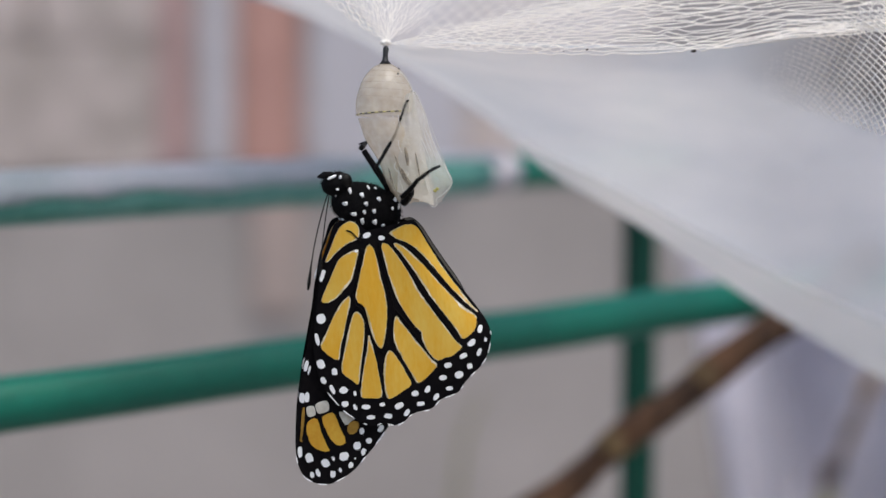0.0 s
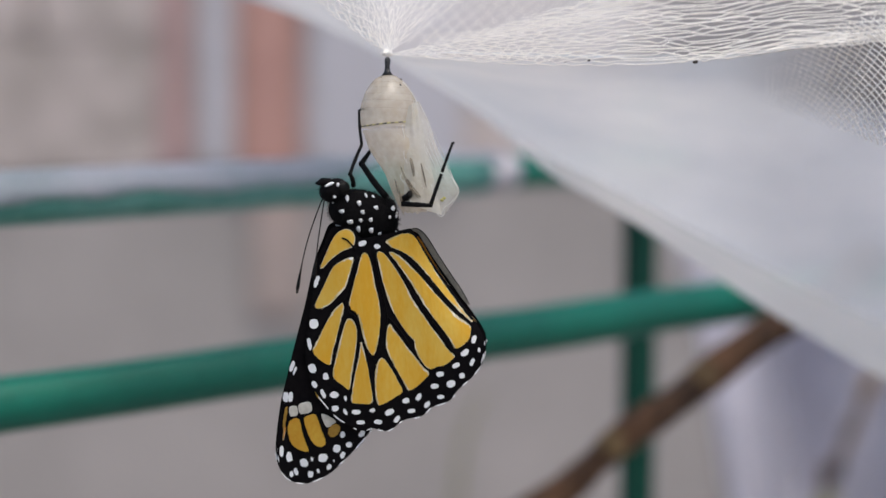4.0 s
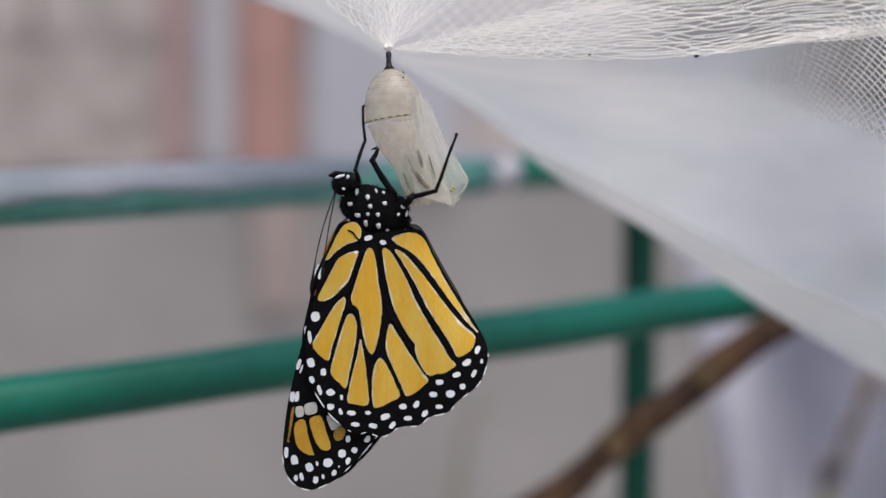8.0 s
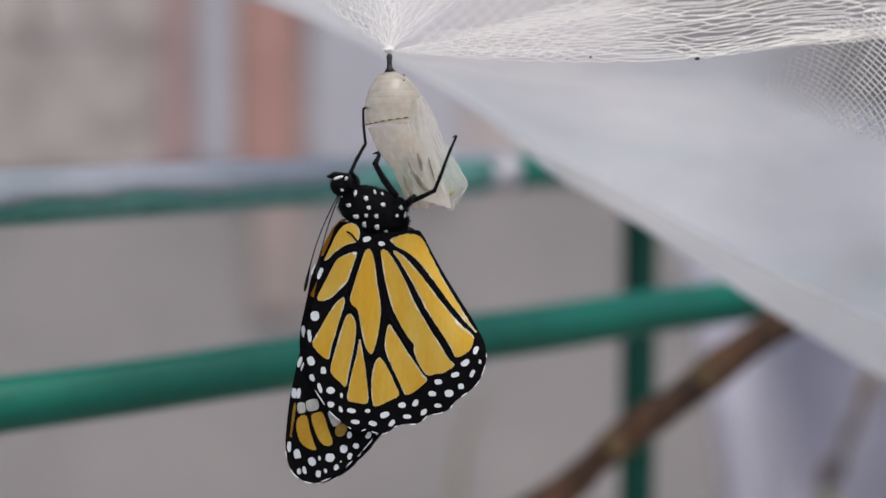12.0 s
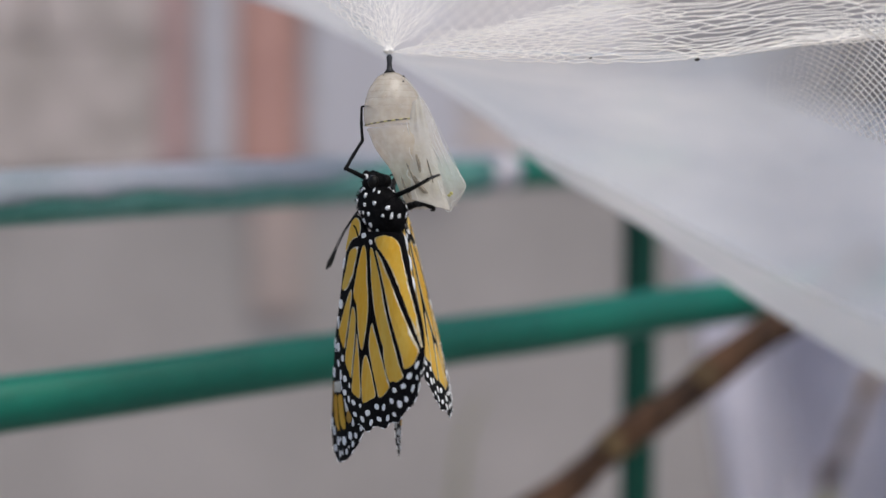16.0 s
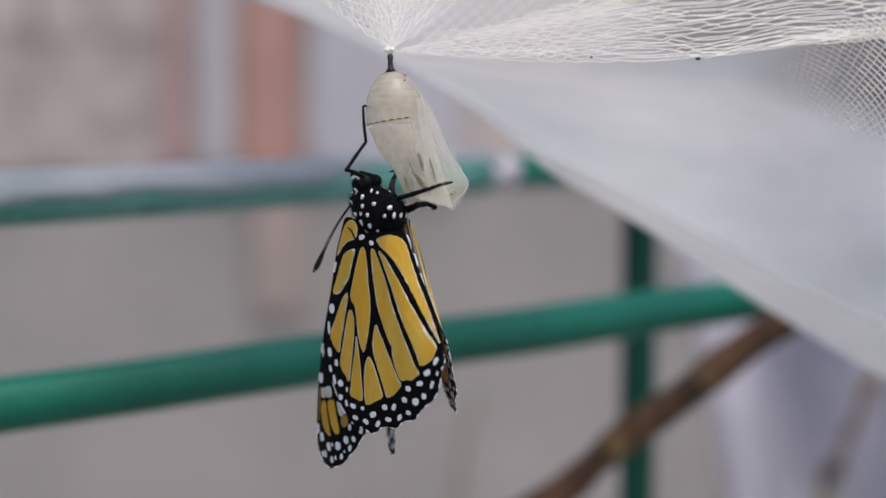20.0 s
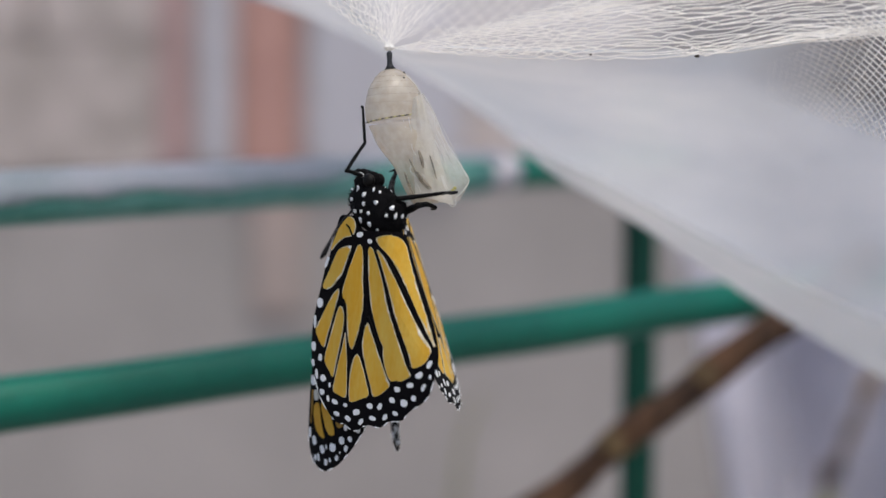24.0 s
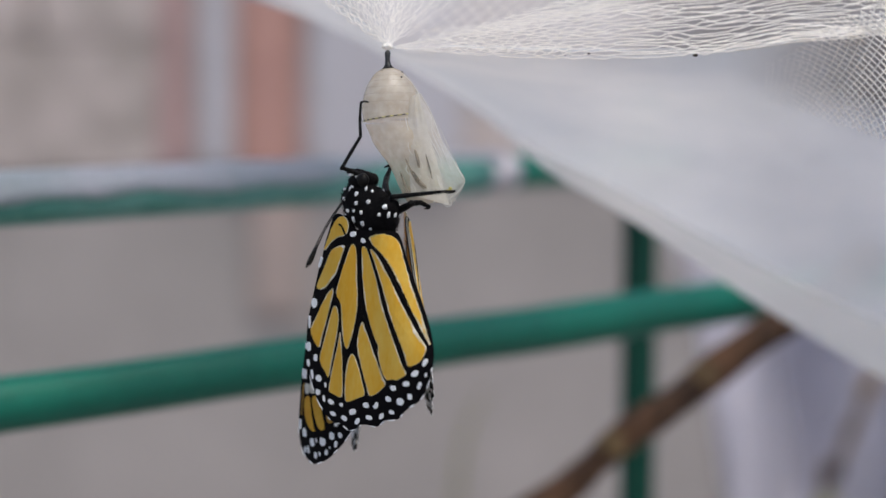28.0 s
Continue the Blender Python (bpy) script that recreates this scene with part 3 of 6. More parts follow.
# ---- the empty chrysalis shell ----
def build_shell():
    shell = tagged(new("chrysalis_shell"), "empty split translucent chrysalis shell hanging from the net", "chrysalis")
    rings = [(0.1, -2.8, 0.8), (0.2, -3.4, 2.1), (0.4, -4.5, 3.35), (0.55, -6.4, 4.6), (0.65, -9.0, 5.4), (0.7, -11.0, 5.55), (1.0, -12.8, 5.5), (2.1, -14.8, 5.65), (3.0, -16.8, 5.65), (4.1, -18.9, 5.2), (5.4, -21.3, 4.65), (6.7, -25.0, 4.1), (7.8, -27.6, 3.5)]
    curve = spline(rings, 4, False)

    def skin(low, high, grow, mat, name, parent, label, start=0.0, turn=2 * math.pi, ragged=0.0, crease=0.0):
        bm = bmesh.new()
        sides, rows = 48, []
        for i, (cx, cz, r) in enumerate(curve):
            if not low <= -cz <= high:
                continue
            row = []
            for k in range(sides + 1):
                a = start + turn * k / sides
                wr = crease * max(0, (-cz - 13) / 14)
                rr = (r + grow) * (1 + 0.015 * noise.noise((math.cos(a) * 2, math.sin(a) * 2, cz * 0.3)) + wr * noise.noise((math.cos(a) * 3.5, math.sin(a) * 3.5, cz * 0.12)))
                z = cz + 0.9 * math.cos(a) * (0.1 if -cz < 12 else 0.35) - ragged * (1 + noise.noise((a * 3, 1, 7))) * max(0, (-cz - 20) / 8)
                row.append(bm.verts.new(((cx + rr * math.cos(a)) * MM, rr * math.sin(a) * 0.92 * MM, z * MM)))
            rows.append(row)
        for p, q in zip(rows, rows[1:]):
            for k in range(sides):
                bm.faces.new((p[k], q[k], q[k + 1], p[k + 1]))
        bmesh.ops.remove_doubles(bm, verts=bm.verts[:], dist=1e-6)
        return part(name, smooth(bm), mat, parent, label)

    skin(2.7, 13.2, 0.0, SHELL, "cap", shell, "cloudy rounded upper cap")
    skin(13.0, 28.0, -0.02, SHELL, "body_case", shell, "", radians(62), radians(250), 0.9, 0.16)
    part("stalk", smooth(tube(bmesh.new(), [(0, 0, 0.0005), (0, 0, 0), (0, 0, -0.0012), (0.00005, 0, -0.0022), (0.0001, 0, -0.003)], [0.0003, 0.0006, 0.00048, 0.0006, 0.0012], 12)), STALK, shell, "glossy black stalk")

    # split flaps of clear skin, creased lengthways
    def flap(inner, outer, y0, y1, mat, label):
        bm = bmesh.new()
        a, b = spline(inner, 6, False), spline(outer, 6, False)
        n, rows = 10, []
        for i, (p, q) in enumerate(zip(a, b)):
            row = []
            for k in range(n + 1):
                s = k / n
                m = p.lerp(q, s)
                y = y0 + (y1 - y0) * s - 0.9 * math.sin(math.pi * s) + 0.55 * noise.noise((s * 5, i * 0.16, y0))
                row.append(bm.verts.new((m.x * MM, y * MM, m.y * MM)))
            rows.append(row)
        for p, q in zip(rows, rows[1:]):
            for k in range(n):
                bm.faces.new((p[k], q[k], q[k + 1], p[k + 1]))
        return part("flap", smooth(bm), mat, shell, label)

    flap([(5.2, -7.6), (5.6, -12), (6.4, -17), (7.8, -22), (9.2, -26.5), (10.4, -28.8)], [(6.3, -7.8), (8.3, -11.6), (10.2, -16.6), (12.4, -20.6), (14.6, -24.4), (11.9, -29.0)], -3.0, -0.6, SHELL_CLEAR, "clear split flap with fine creases")
    flap([(4.4, -8.8), (3.9, -13), (4.0, -18), (4.2, -23), (4.4, -27)], [(6.0, -8), (7.5, -14), (9.0, -20), (10.5, -25), (11.5, -29)], -4.6, -3.6, SHELL_CLEAR, "clear wrinkled inner skin")
    flap([(5.6, -8), (7.6, -14), (9.4, -20), (11, -25), (13, -28)], [(5.2, -8), (7.0, -14), (8.6, -20), (9.6, -25), (9.6, -28.5)], 2.5, -2.0, SHELL_CLEAR, "clear rear flap")

    # fold lines on the thin skin
    for line, r in (([(6.2, -7.7), (8.3, -11.6), (10.2, -16.6), (12.4, -20.6), (14.5, -24.2)], 0.13), ([(6.0, -8.5), (6.9, -13), (7.6, -18), (9.2, -24)], 0.1), ([(2.4, -12.8), (2.9, -15), (2.2, -18)], 0.09), ([(14.5, -24.2), (14.3, -25.0), (12.8, -26.9), (11.8, -27.7), (11.9, -28.9), (11.0, -29.2), (9.8, -27.9), (8.6, -28.4)], 0.13), ([(8.2, -12), (8.6, -16), (10.8, -20)], 0.07)):
        bm = bmesh.new()
        pts = spline(line, 6, False)
        tube(bm, [(p.x * MM, (-3.4 + 0.15 * noise.noise((p.x, p.y, 0))) * MM, p.y * MM) for p in pts], [r * 0.6 * MM] * len(pts), 6)
        part("crease", smooth(bm), SHELL_FOLD, shell)
    for line, r, deep in (([(5.2, -18.6), (5.7, -20.2), (6.0, -22.0)], 0.5, -5.3), ([(3.4, -20.2), (4.4, -22.4), (5.6, -24.6), (7.0, -26.0)], 0.3, -5.2), ([(2.4, -22.6), (3.2, -25.0), (4.0, -26.8)], 0.34, -4.9), ([(4.8, -22.6), (6.0, -24.4), (7.4, -25.8)], 0.42, -5.1), ([(7.2, -19.5), (7.9, -22.0), (8.4, -24)], 0.2, -5.0)):
        bm = bmesh.new()
        pts = spline(line, 6, False)
        tube(bm, [(p.x * MM, deep * MM, p.y * MM) for p in pts], [r * MM * (0.25 + 0.75 * math.sin(math.pi * (i + 0.5) / len(pts)) * (1 + 0.4 * noise.noise((i * 0.7, r * 30, 0)))) for i in range(len(pts))], 6, flat=0.3)
        part("streak", smooth(bm), SHELL_DARK, shell, "brown dried streak inside the skin")
    # short white ridges that stand for highlights on the wrinkled skin
    rnd = random.Random(21)
    for _ in range(13):
        x, z = rnd.uniform(3.0, 9.5), rnd.uniform(-26, -13.5)
        x += (-13.5 - z) * 0.22 - 1.0
        long = rnd.uniform(0.8, 3.2)
        pts = spline([(x, z), (x + rnd.uniform(-0.3, 0.6), z - long * 0.5), (x + long * 0.35, z - long)], 5, False)
        bm = bmesh.new()
        tube(bm, [(p.x * MM, (-5.25 + 0.1 * abs(p.x - 5)) * MM, p.y * MM) for p in pts], [0.00003] + [rnd.uniform(0.00004, 0.00009)] * (len(pts) - 2) + [0.00003], 5)
        part("crease", smooth(bm), SHELL_FOLD, shell)
    # the cap's own rim, seen through the flap
    bm = bmesh.new()
    tube(bm, [(p.x * MM, -3.2 * MM, p.y * MM) for p in spline([(3.1, -4.3), (4.9, -6.2), (6.0, -8.4), (6.1, -10.4), (5.7, -12.0), (4.8, -13.2)], 6, False)], 0.00012, 6)
    part("crease", smooth(bm), SHELL_FOLD, shell)
    # faint rings where the upper segments met
    for z, r in ((-4.4, 3.25), (-5.4, 3.98), (-6.6, 4.66), (-7.9, 5.12), (-9.4, 5.44)):
        bm = bmesh.new()
        tube(bm, [((0.38 + 0.05 * (-z - 4) + (r + 0.02) * math.cos(radians(a))) * MM, (r + 0.02) * 0.92 * math.sin(radians(a)) * MM, (z + 0.09 * math.cos(radians(a))) * MM) for a in range(170, 345, 7)], 0.00007, 5)
        part("ring", smooth(bm), SHELL_RING, shell, "faint tan ring")
    # white lines down the split skin: the glints on its wrinkles, modelled as ridges
    for k in range(8):
        x0, z0 = 3.4 + 0.85 * k, -12.5 - 0.8 * (k * 3 % 4)
        bm = bmesh.new()
        pts = [Vector((x0 + (0.3 + 0.045 * k) * i + 0.35 * noise.noise((i * 0.5, k * 1.7, 2)), -5.15 + 0.12 * i + 0.42 * k, z0 - 1.35 * i)) * MM for i in range(6 + (k * 5) % 4)]
        tube(bm, pts, [0.00003] + [0.00007 + 0.00004 * ((i + k) % 3 == 0) for i in range(len(pts) - 2)] + [0.00002], 5)
        part("crease", smooth(bm), SHELL_FOLD, shell, "sharp white crease")
    # gold girdle with black dashes
    def on_cap(a, lift=0.06):
        r = 5.5 + lift
        return Vector(((0.85 + r * math.cos(a)) * MM, r * 0.92 * math.sin(a) * MM, (-12.25 + 0.75 * math.cos(a)) * MM))
    bm = bmesh.new()
    tube(bm, [on_cap(radians(175 + 150 * i / 40), 0.0) for i in range(41)], 0.00011, 6)
    part("girdle", smooth(bm), GIRDLE_GOLD, shell, "fine golden line")
    for i in range(9):
        a0 = 180 + i * 15.5
        bm = bmesh.new()
        tube(bm, [on_cap(radians(a0 + 10 * k / 4)) for k in range(5)], [0.00006, 0.0001, 0.00011, 0.0001, 0.00006], 6)
        part("dash", smooth(bm), STALK, shell, "black dash on the girdle")
    for x, y, z in ((-0.95, -1.6, -3.6), (2.75, -1.4, -3.7), (2.7, -2.6, -4.8)):
        part("dot", blob(bmesh.new(), (x * MM, y * MM, z * MM), (0.0002, 0.0002, 0.0002), segments=10, rings=6), STALK, shell, "tiny black dot")
    for x, z in ((9.1, -24.9), (11.4, -26.2), (11.8, -25.8)):
        part("gold_fleck", blob(bmesh.new(), (x * MM, -3.2 * MM, z * MM), (0.00036, 0.0002, 0.00028), (0, 20, 0), segments=10, rings=6), GIRDLE_GOLD, shell, "small yellow fleck")
    return shell


chrysalis = build_shell()


# ---- wing drawing, in millimetres from the wing root ----
HIND_OUTLINE = [(-1.9, 1.4), (2.38, 1.68), (7.18, 2), (8.55, 0.94), (9.6, -1.08), (10.97, -3.73), (13.08, -7.45), (15.3, -11.06), (17.52, -14.55),
    (19.11, -17.2), (20.17, -19.32), (20.59, -21.23), (20.47, -22.84), (19.93, -24.88), (19.07, -26.72), (17.79, -28.12), (16.08, -29.41),
    (14.58, -30.6), (13.51, -32.01), (11.79, -32.79), (9.64, -33.26), (8.34, -34.36), (6.95, -35.01), (4.81, -35), (3.21, -35.54), (1.91, -36.52),
    (0.62, -36.97), (-0.89, -36.66), (-2.18, -36.14), (-3.59, -36.49), (-5.2, -36.07), (-6.7, -35.11), (-9.0, -33.2), (-10.6, -31.1), (-12.8, -27.4),
    (-13.8, -23), (-13.8, -18.5), (-13.0, -14.5), (-12.2, -11), (-11.4, -7.5), (-10.0, -4.2), (-8.8, -1.2), (-7.5, 1.2), (-5.7, 3.4), (-3.4, 3.4)]
FORE_OUTLINE = [(-6.43, 3.17), (-8.11, -0.3), (-9.49, -3.78), (-10.53, -8.44), (-11.46, -12.78), (-12.7, -17.67), (-14.08, -23.16), (-15.05, -27.58),
    (-15.81, -31.46), (-16.35, -35.89), (-16.65, -40.31), (-16.28, -43.58), (-15.14, -46.04), (-13.23, -47.34), (-11.21, -47.74), (-9.2, -47.16),
    (-6.14, -45.46), (-3.78, -43.2), (-1.42, -40.71), (0.5, -38.33), (2, -36.2), (5.2, -30.5), (7, -25.1), (6.4, -14.4), (3.2, -4.8), (0.5, 0),
    (-2.7, 2.7)]
HIND_HUMERAL = [(-10.01, -3.68), (-9.01, -1.53), (-7.46, 1.47), (-6.16, 2.96), (-4.65, 3.39), (-3.59, 2.75), (-3.17, 1.58), (-3.71, -0.01),
    (-5.96, -0.86), (-7.81, -2.05), (-9.25, -3.46)]
HIND_COSTAL = [(-3.83, -2.13), (-5.65, -2.46), (-7.5, -3.54), (-8.94, -5.91), (-10.38, -8.61), (-11.5, -10.98), (-10.52, -11.5), (-8.76, -10.83),
    (-7.22, -9.41), (-5.69, -7.79), (-4.92, -5.86), (-4.15, -3.73)]
HIND_DISCAL = [(-2.12, -1.82), (-0.95, -1.93), (-0.33, -4.8), (0.08, -8), (0.59, -11.2), (0.69, -13.86), (0.35, -16.53), (-0.19, -19.2),
    (-1.06, -21.45), (-1.92, -20.7), (-2.65, -18.88), (-3.27, -15.46), (-3.68, -13.11), (-4.86, -11.95), (-5.06, -10.66), (-4.4, -8.31),
    (-3.31, -5.11)]
HIND_SECOND = [(-6.47, -10.68), (-8.12, -12.1), (-9.56, -14.27), (-11.1, -16.97), (-12.54, -19.57), (-11.47, -21.38), (-9.52, -22.64),
    (-8.85, -20.38), (-7.84, -17.14), (-6.83, -13.9), (-6.27, -12.07)]
HIND_THIRD = [(-5.42, -13.88), (-6.07, -14.53), (-6.86, -16.59), (-7.53, -18.74), (-8.31, -21.44), (-9.1, -24.46), (-8.57, -25.86), (-7.49, -26.81),
    (-6.21, -27.87), (-5.53, -25.17), (-4.73, -21.38), (-4.16, -18.36), (-4.03, -16), (-4.55, -14.3)]
HIND_FOURTH = [(-3.4, -18.78), (-3.97, -21.37), (-4.65, -24.07), (-5.56, -27.86), (-5.9, -30.35), (-4.29, -30.87), (-2.01, -30.94), (-1.98, -28.02),
    (-2.28, -25.11), (-2.68, -21.89), (-3.09, -19.53)]
HIND_FIFTH = [(0.21, -22.2), (-0.54, -23.27), (-1.1, -25.31), (-1.23, -28.01), (-0.94, -31.25), (0.24, -31.34), (2.18, -30.47), (4, -29.3),
    (3.27, -27.25), (2.22, -24.78), (1.06, -22.74)]
HIND_SIXTH = [(2.27, -15.79), (1.62, -17.6), (1.4, -20.06), (1.81, -21.88), (2.75, -24.03), (4.01, -26.72), (5.17, -29.19), (6.56, -28.87),
    (8.07, -27.78), (9.37, -26.36), (8.41, -25.09), (7.03, -22.95), (5.65, -21.03), (4.59, -19.21), (3.33, -17.29)]
HIND_SEVENTH = [(0.86, -1.93), (1.16, -5.34), (1.78, -8.54), (2.61, -11.95), (3.56, -14.19), (4.72, -16.43), (5.88, -18.35), (6.84, -19.52),
    (6.94, -20.91), (7.78, -23.27), (9.37, -25.39), (10.98, -25.16), (12.48, -24.93), (14.51, -23.53), (13.45, -22.14), (11.87, -19.58),
    (10.28, -17.03), (8.7, -14.37), (7.43, -12.03), (5.74, -8.41), (4.26, -5.33), (2.88, -2.99), (1.71, -1.72)]
HIND_EIGHTH = [(3.1, -1.93), (4.17, -2.03), (5.56, -3.2), (7.25, -5.11), (9.26, -7.65), (11.37, -10.53), (13.49, -13.3), (15.6, -15.74),
    (17.94, -17.86), (18.14, -18.92), (17.61, -20.42), (16.54, -21.39), (14.83, -21.93), (13.88, -20.22), (12.41, -17.77), (10.82, -15.32),
    (8.92, -12.23), (7.44, -9.25), (5.75, -6.17), (4.27, -3.73)]
HIND_NINTH = [(2.58, 0.2), (3.87, 0.94), (5.79, 1.37), (7.49, 1.05), (8.76, -0.23), (9.81, -2.35), (11.71, -6.17), (14.03, -10.21), (16.14, -13.61),
    (17.73, -16.04), (18.68, -17.42), (17.41, -16.37), (15.29, -13.93), (13.49, -11.59), (11.38, -8.61), (9.48, -5.96), (7.68, -3.72), (5.78, -2.03),
    (3.96, -1.08)]
HIND_CELLS = [HIND_HUMERAL, HIND_COSTAL, HIND_DISCAL, HIND_SECOND, HIND_THIRD, HIND_FOURTH, HIND_FIFTH, HIND_SIXTH, HIND_SEVENTH, HIND_EIGHTH, HIND_NINTH]
FORE_APEX = [(-14.21, -35.18), (-13.09, -34.33), (-12.3, -34.72), (-11.72, -37.2), (-10.92, -39.67), (-10.47, -40.96), (-12.03, -40.85),
    (-13.61, -39.64), (-14.42, -37.17)]
FORE_BELOW_APEX = [(-11.41, -34.44), (-9.98, -33.49), (-9.1, -33.78), (-8.2, -36.35), (-7.3, -38.94), (-7.62, -39.93), (-9.15, -39.78),
    (-10.49, -37.78)]
FORE_DUSK = [(-6.47, -36.07), (-5.39, -35.5), (-4.51, -36.12), (-4.82, -37.44), (-5.9, -38.13), (-6.77, -37.39)]
FORE_EDGE = [(-15.65, -38.8), (-15.44, -35.82), (-15.01, -32.61), (-14.57, -32.14), (-14.77, -34.67), (-15.21, -37.23)]
FORE_PALE = [(-12.33, -31.44), (-10.45, -31.01), (-10, -32.07), (-10.32, -33.07), (-12.09, -33.39), (-12.54, -32.43)]
FORE_CREAM = [(-14.12, -32.1), (-12.88, -31.91), (-12.64, -33.53), (-13.76, -34.05), (-14.22, -33.21)]
FORE_GREY = [(-8.23, -33.53), (-6.93, -33.81), (-5.29, -34.95), (-5.93, -35.51), (-7.12, -36.1)]
FORE_MIDDLE = [(-7.5, -10.2), (-9.1, -18.7), (-9.6, -28.4), (-6.4, -31.6), (-1.1, -29.4), (2.1, -23.0), (0.0, -10.2), (-3.2, -2.7)]
FORE_CELLS = [FORE_APEX, FORE_BELOW_APEX, FORE_DUSK, FORE_EDGE, FORE_MIDDLE]
FORE_PATCHES = [FORE_PALE, FORE_CREAM, FORE_GREY]
# white spots: place, half length, half width, tilt
HIND_INNER = [(18.6, -20.7, 0.52, 0.83, -25), (16.6, -23.1, 0.94, 0.62, 30), (14.7, -25.3, 0.83, 0.52, 15), (11.5, -26.7, 0.83, 0.57, 0),
    (10.3, -29, 0.78, 0.57, 0), (7.1, -30.9, 0.52, 0.83, -30), (4.6, -31.3, 0.73, 0.57, 0), (1.2, -33.2, 1.04, 0.62, 20),
    (-2, -32.5, 0.57, 0.42, 10), (-5.2, -32.5, 0.94, 0.52, -10), (-7, -29.6, 0.31, 0.52, 0), (-9.1, -28.7, 0.83, 0.73, 0),
    (-10.5, -24.9, 0.62, 0.73, 0), (-12.9, -23.1, 0.83, 0.99, 20)]
HIND_OUTER = [(19.4, -22.8, 0.31, 0.47, 0), (17.9, -25.1, 0.47, 0.89, -25), (15.8, -27.5, 0.62, 0.57, 0), (13.5, -28.9, 0.94, 0.73, 0),
    (11.4, -31.3, 0.83, 0.42, -5), (8.7, -32.6, 0.52, 0.78, -35), (5.5, -33.5, 0.89, 0.47, 0), (2.6, -34.8, 0.52, 0.78, -35),
    (-1.1, -34.9, 0.94, 0.52, -15), (-4.4, -34.7, 0.94, 0.42, -5), (-7.2, -32.3, 0.36, 0.73, 20), (-9.1, -31.4, 0.73, 0.62, 0),
    (-11.2, -28.2, 0.42, 1.04, 15), (-12.7, -26.3, 0.52, 0.78, 25)]
FORE_SPOTS = [(-13.8, -24, 0.42, 1.15, -15), (-13.3, -24.8, 0.21, 0.94, -18), (-14.9, -30.1, 0.52, 1.15, -3),
    (-14, -30.1, 0.47, 1.15, -8), (-4, -37.7, 0.47, 0.73, 0), (-0.3, -37.6, 0.52, 0.83, -25), (-2.7, -39.8, 0.62, 0.57, 0),
    (-5.1, -40.5, 0.83, 0.83, 0), (-3.9, -41.9, 0.47, 0.78, -25), (-7.8, -42.3, 0.99, 0.94, 0), (-11.3, -43.4, 0.83, 0.94, 25),
    (-9.8, -42.6, 0.26, 0.52, 10), (-14.3, -42.2, 0.83, 0.99, 15), (-15.9, -40.8, 0.47, 1.15, 0), (-13.9, -45.6, 0.47, 0.62, 0),
    (-12.8, -45.3, 0.47, 0.83, 15), (-10, -45.7, 0.57, 0.73, -10), (-8.6, -45, 0.31, 0.47, 10), (-6.5, -44.2, 0.52, 0.68, -15),
    (-5.6, -43, 0.19, 0.26, 0)]
COSTA_SPOTS = [(-13.1, -18.3, 0.42, 1.4, 3), (-10.9, -6.3, 0.42, 1.35, -20), (-12, -14.4, 0.94, 1.04, 0)]
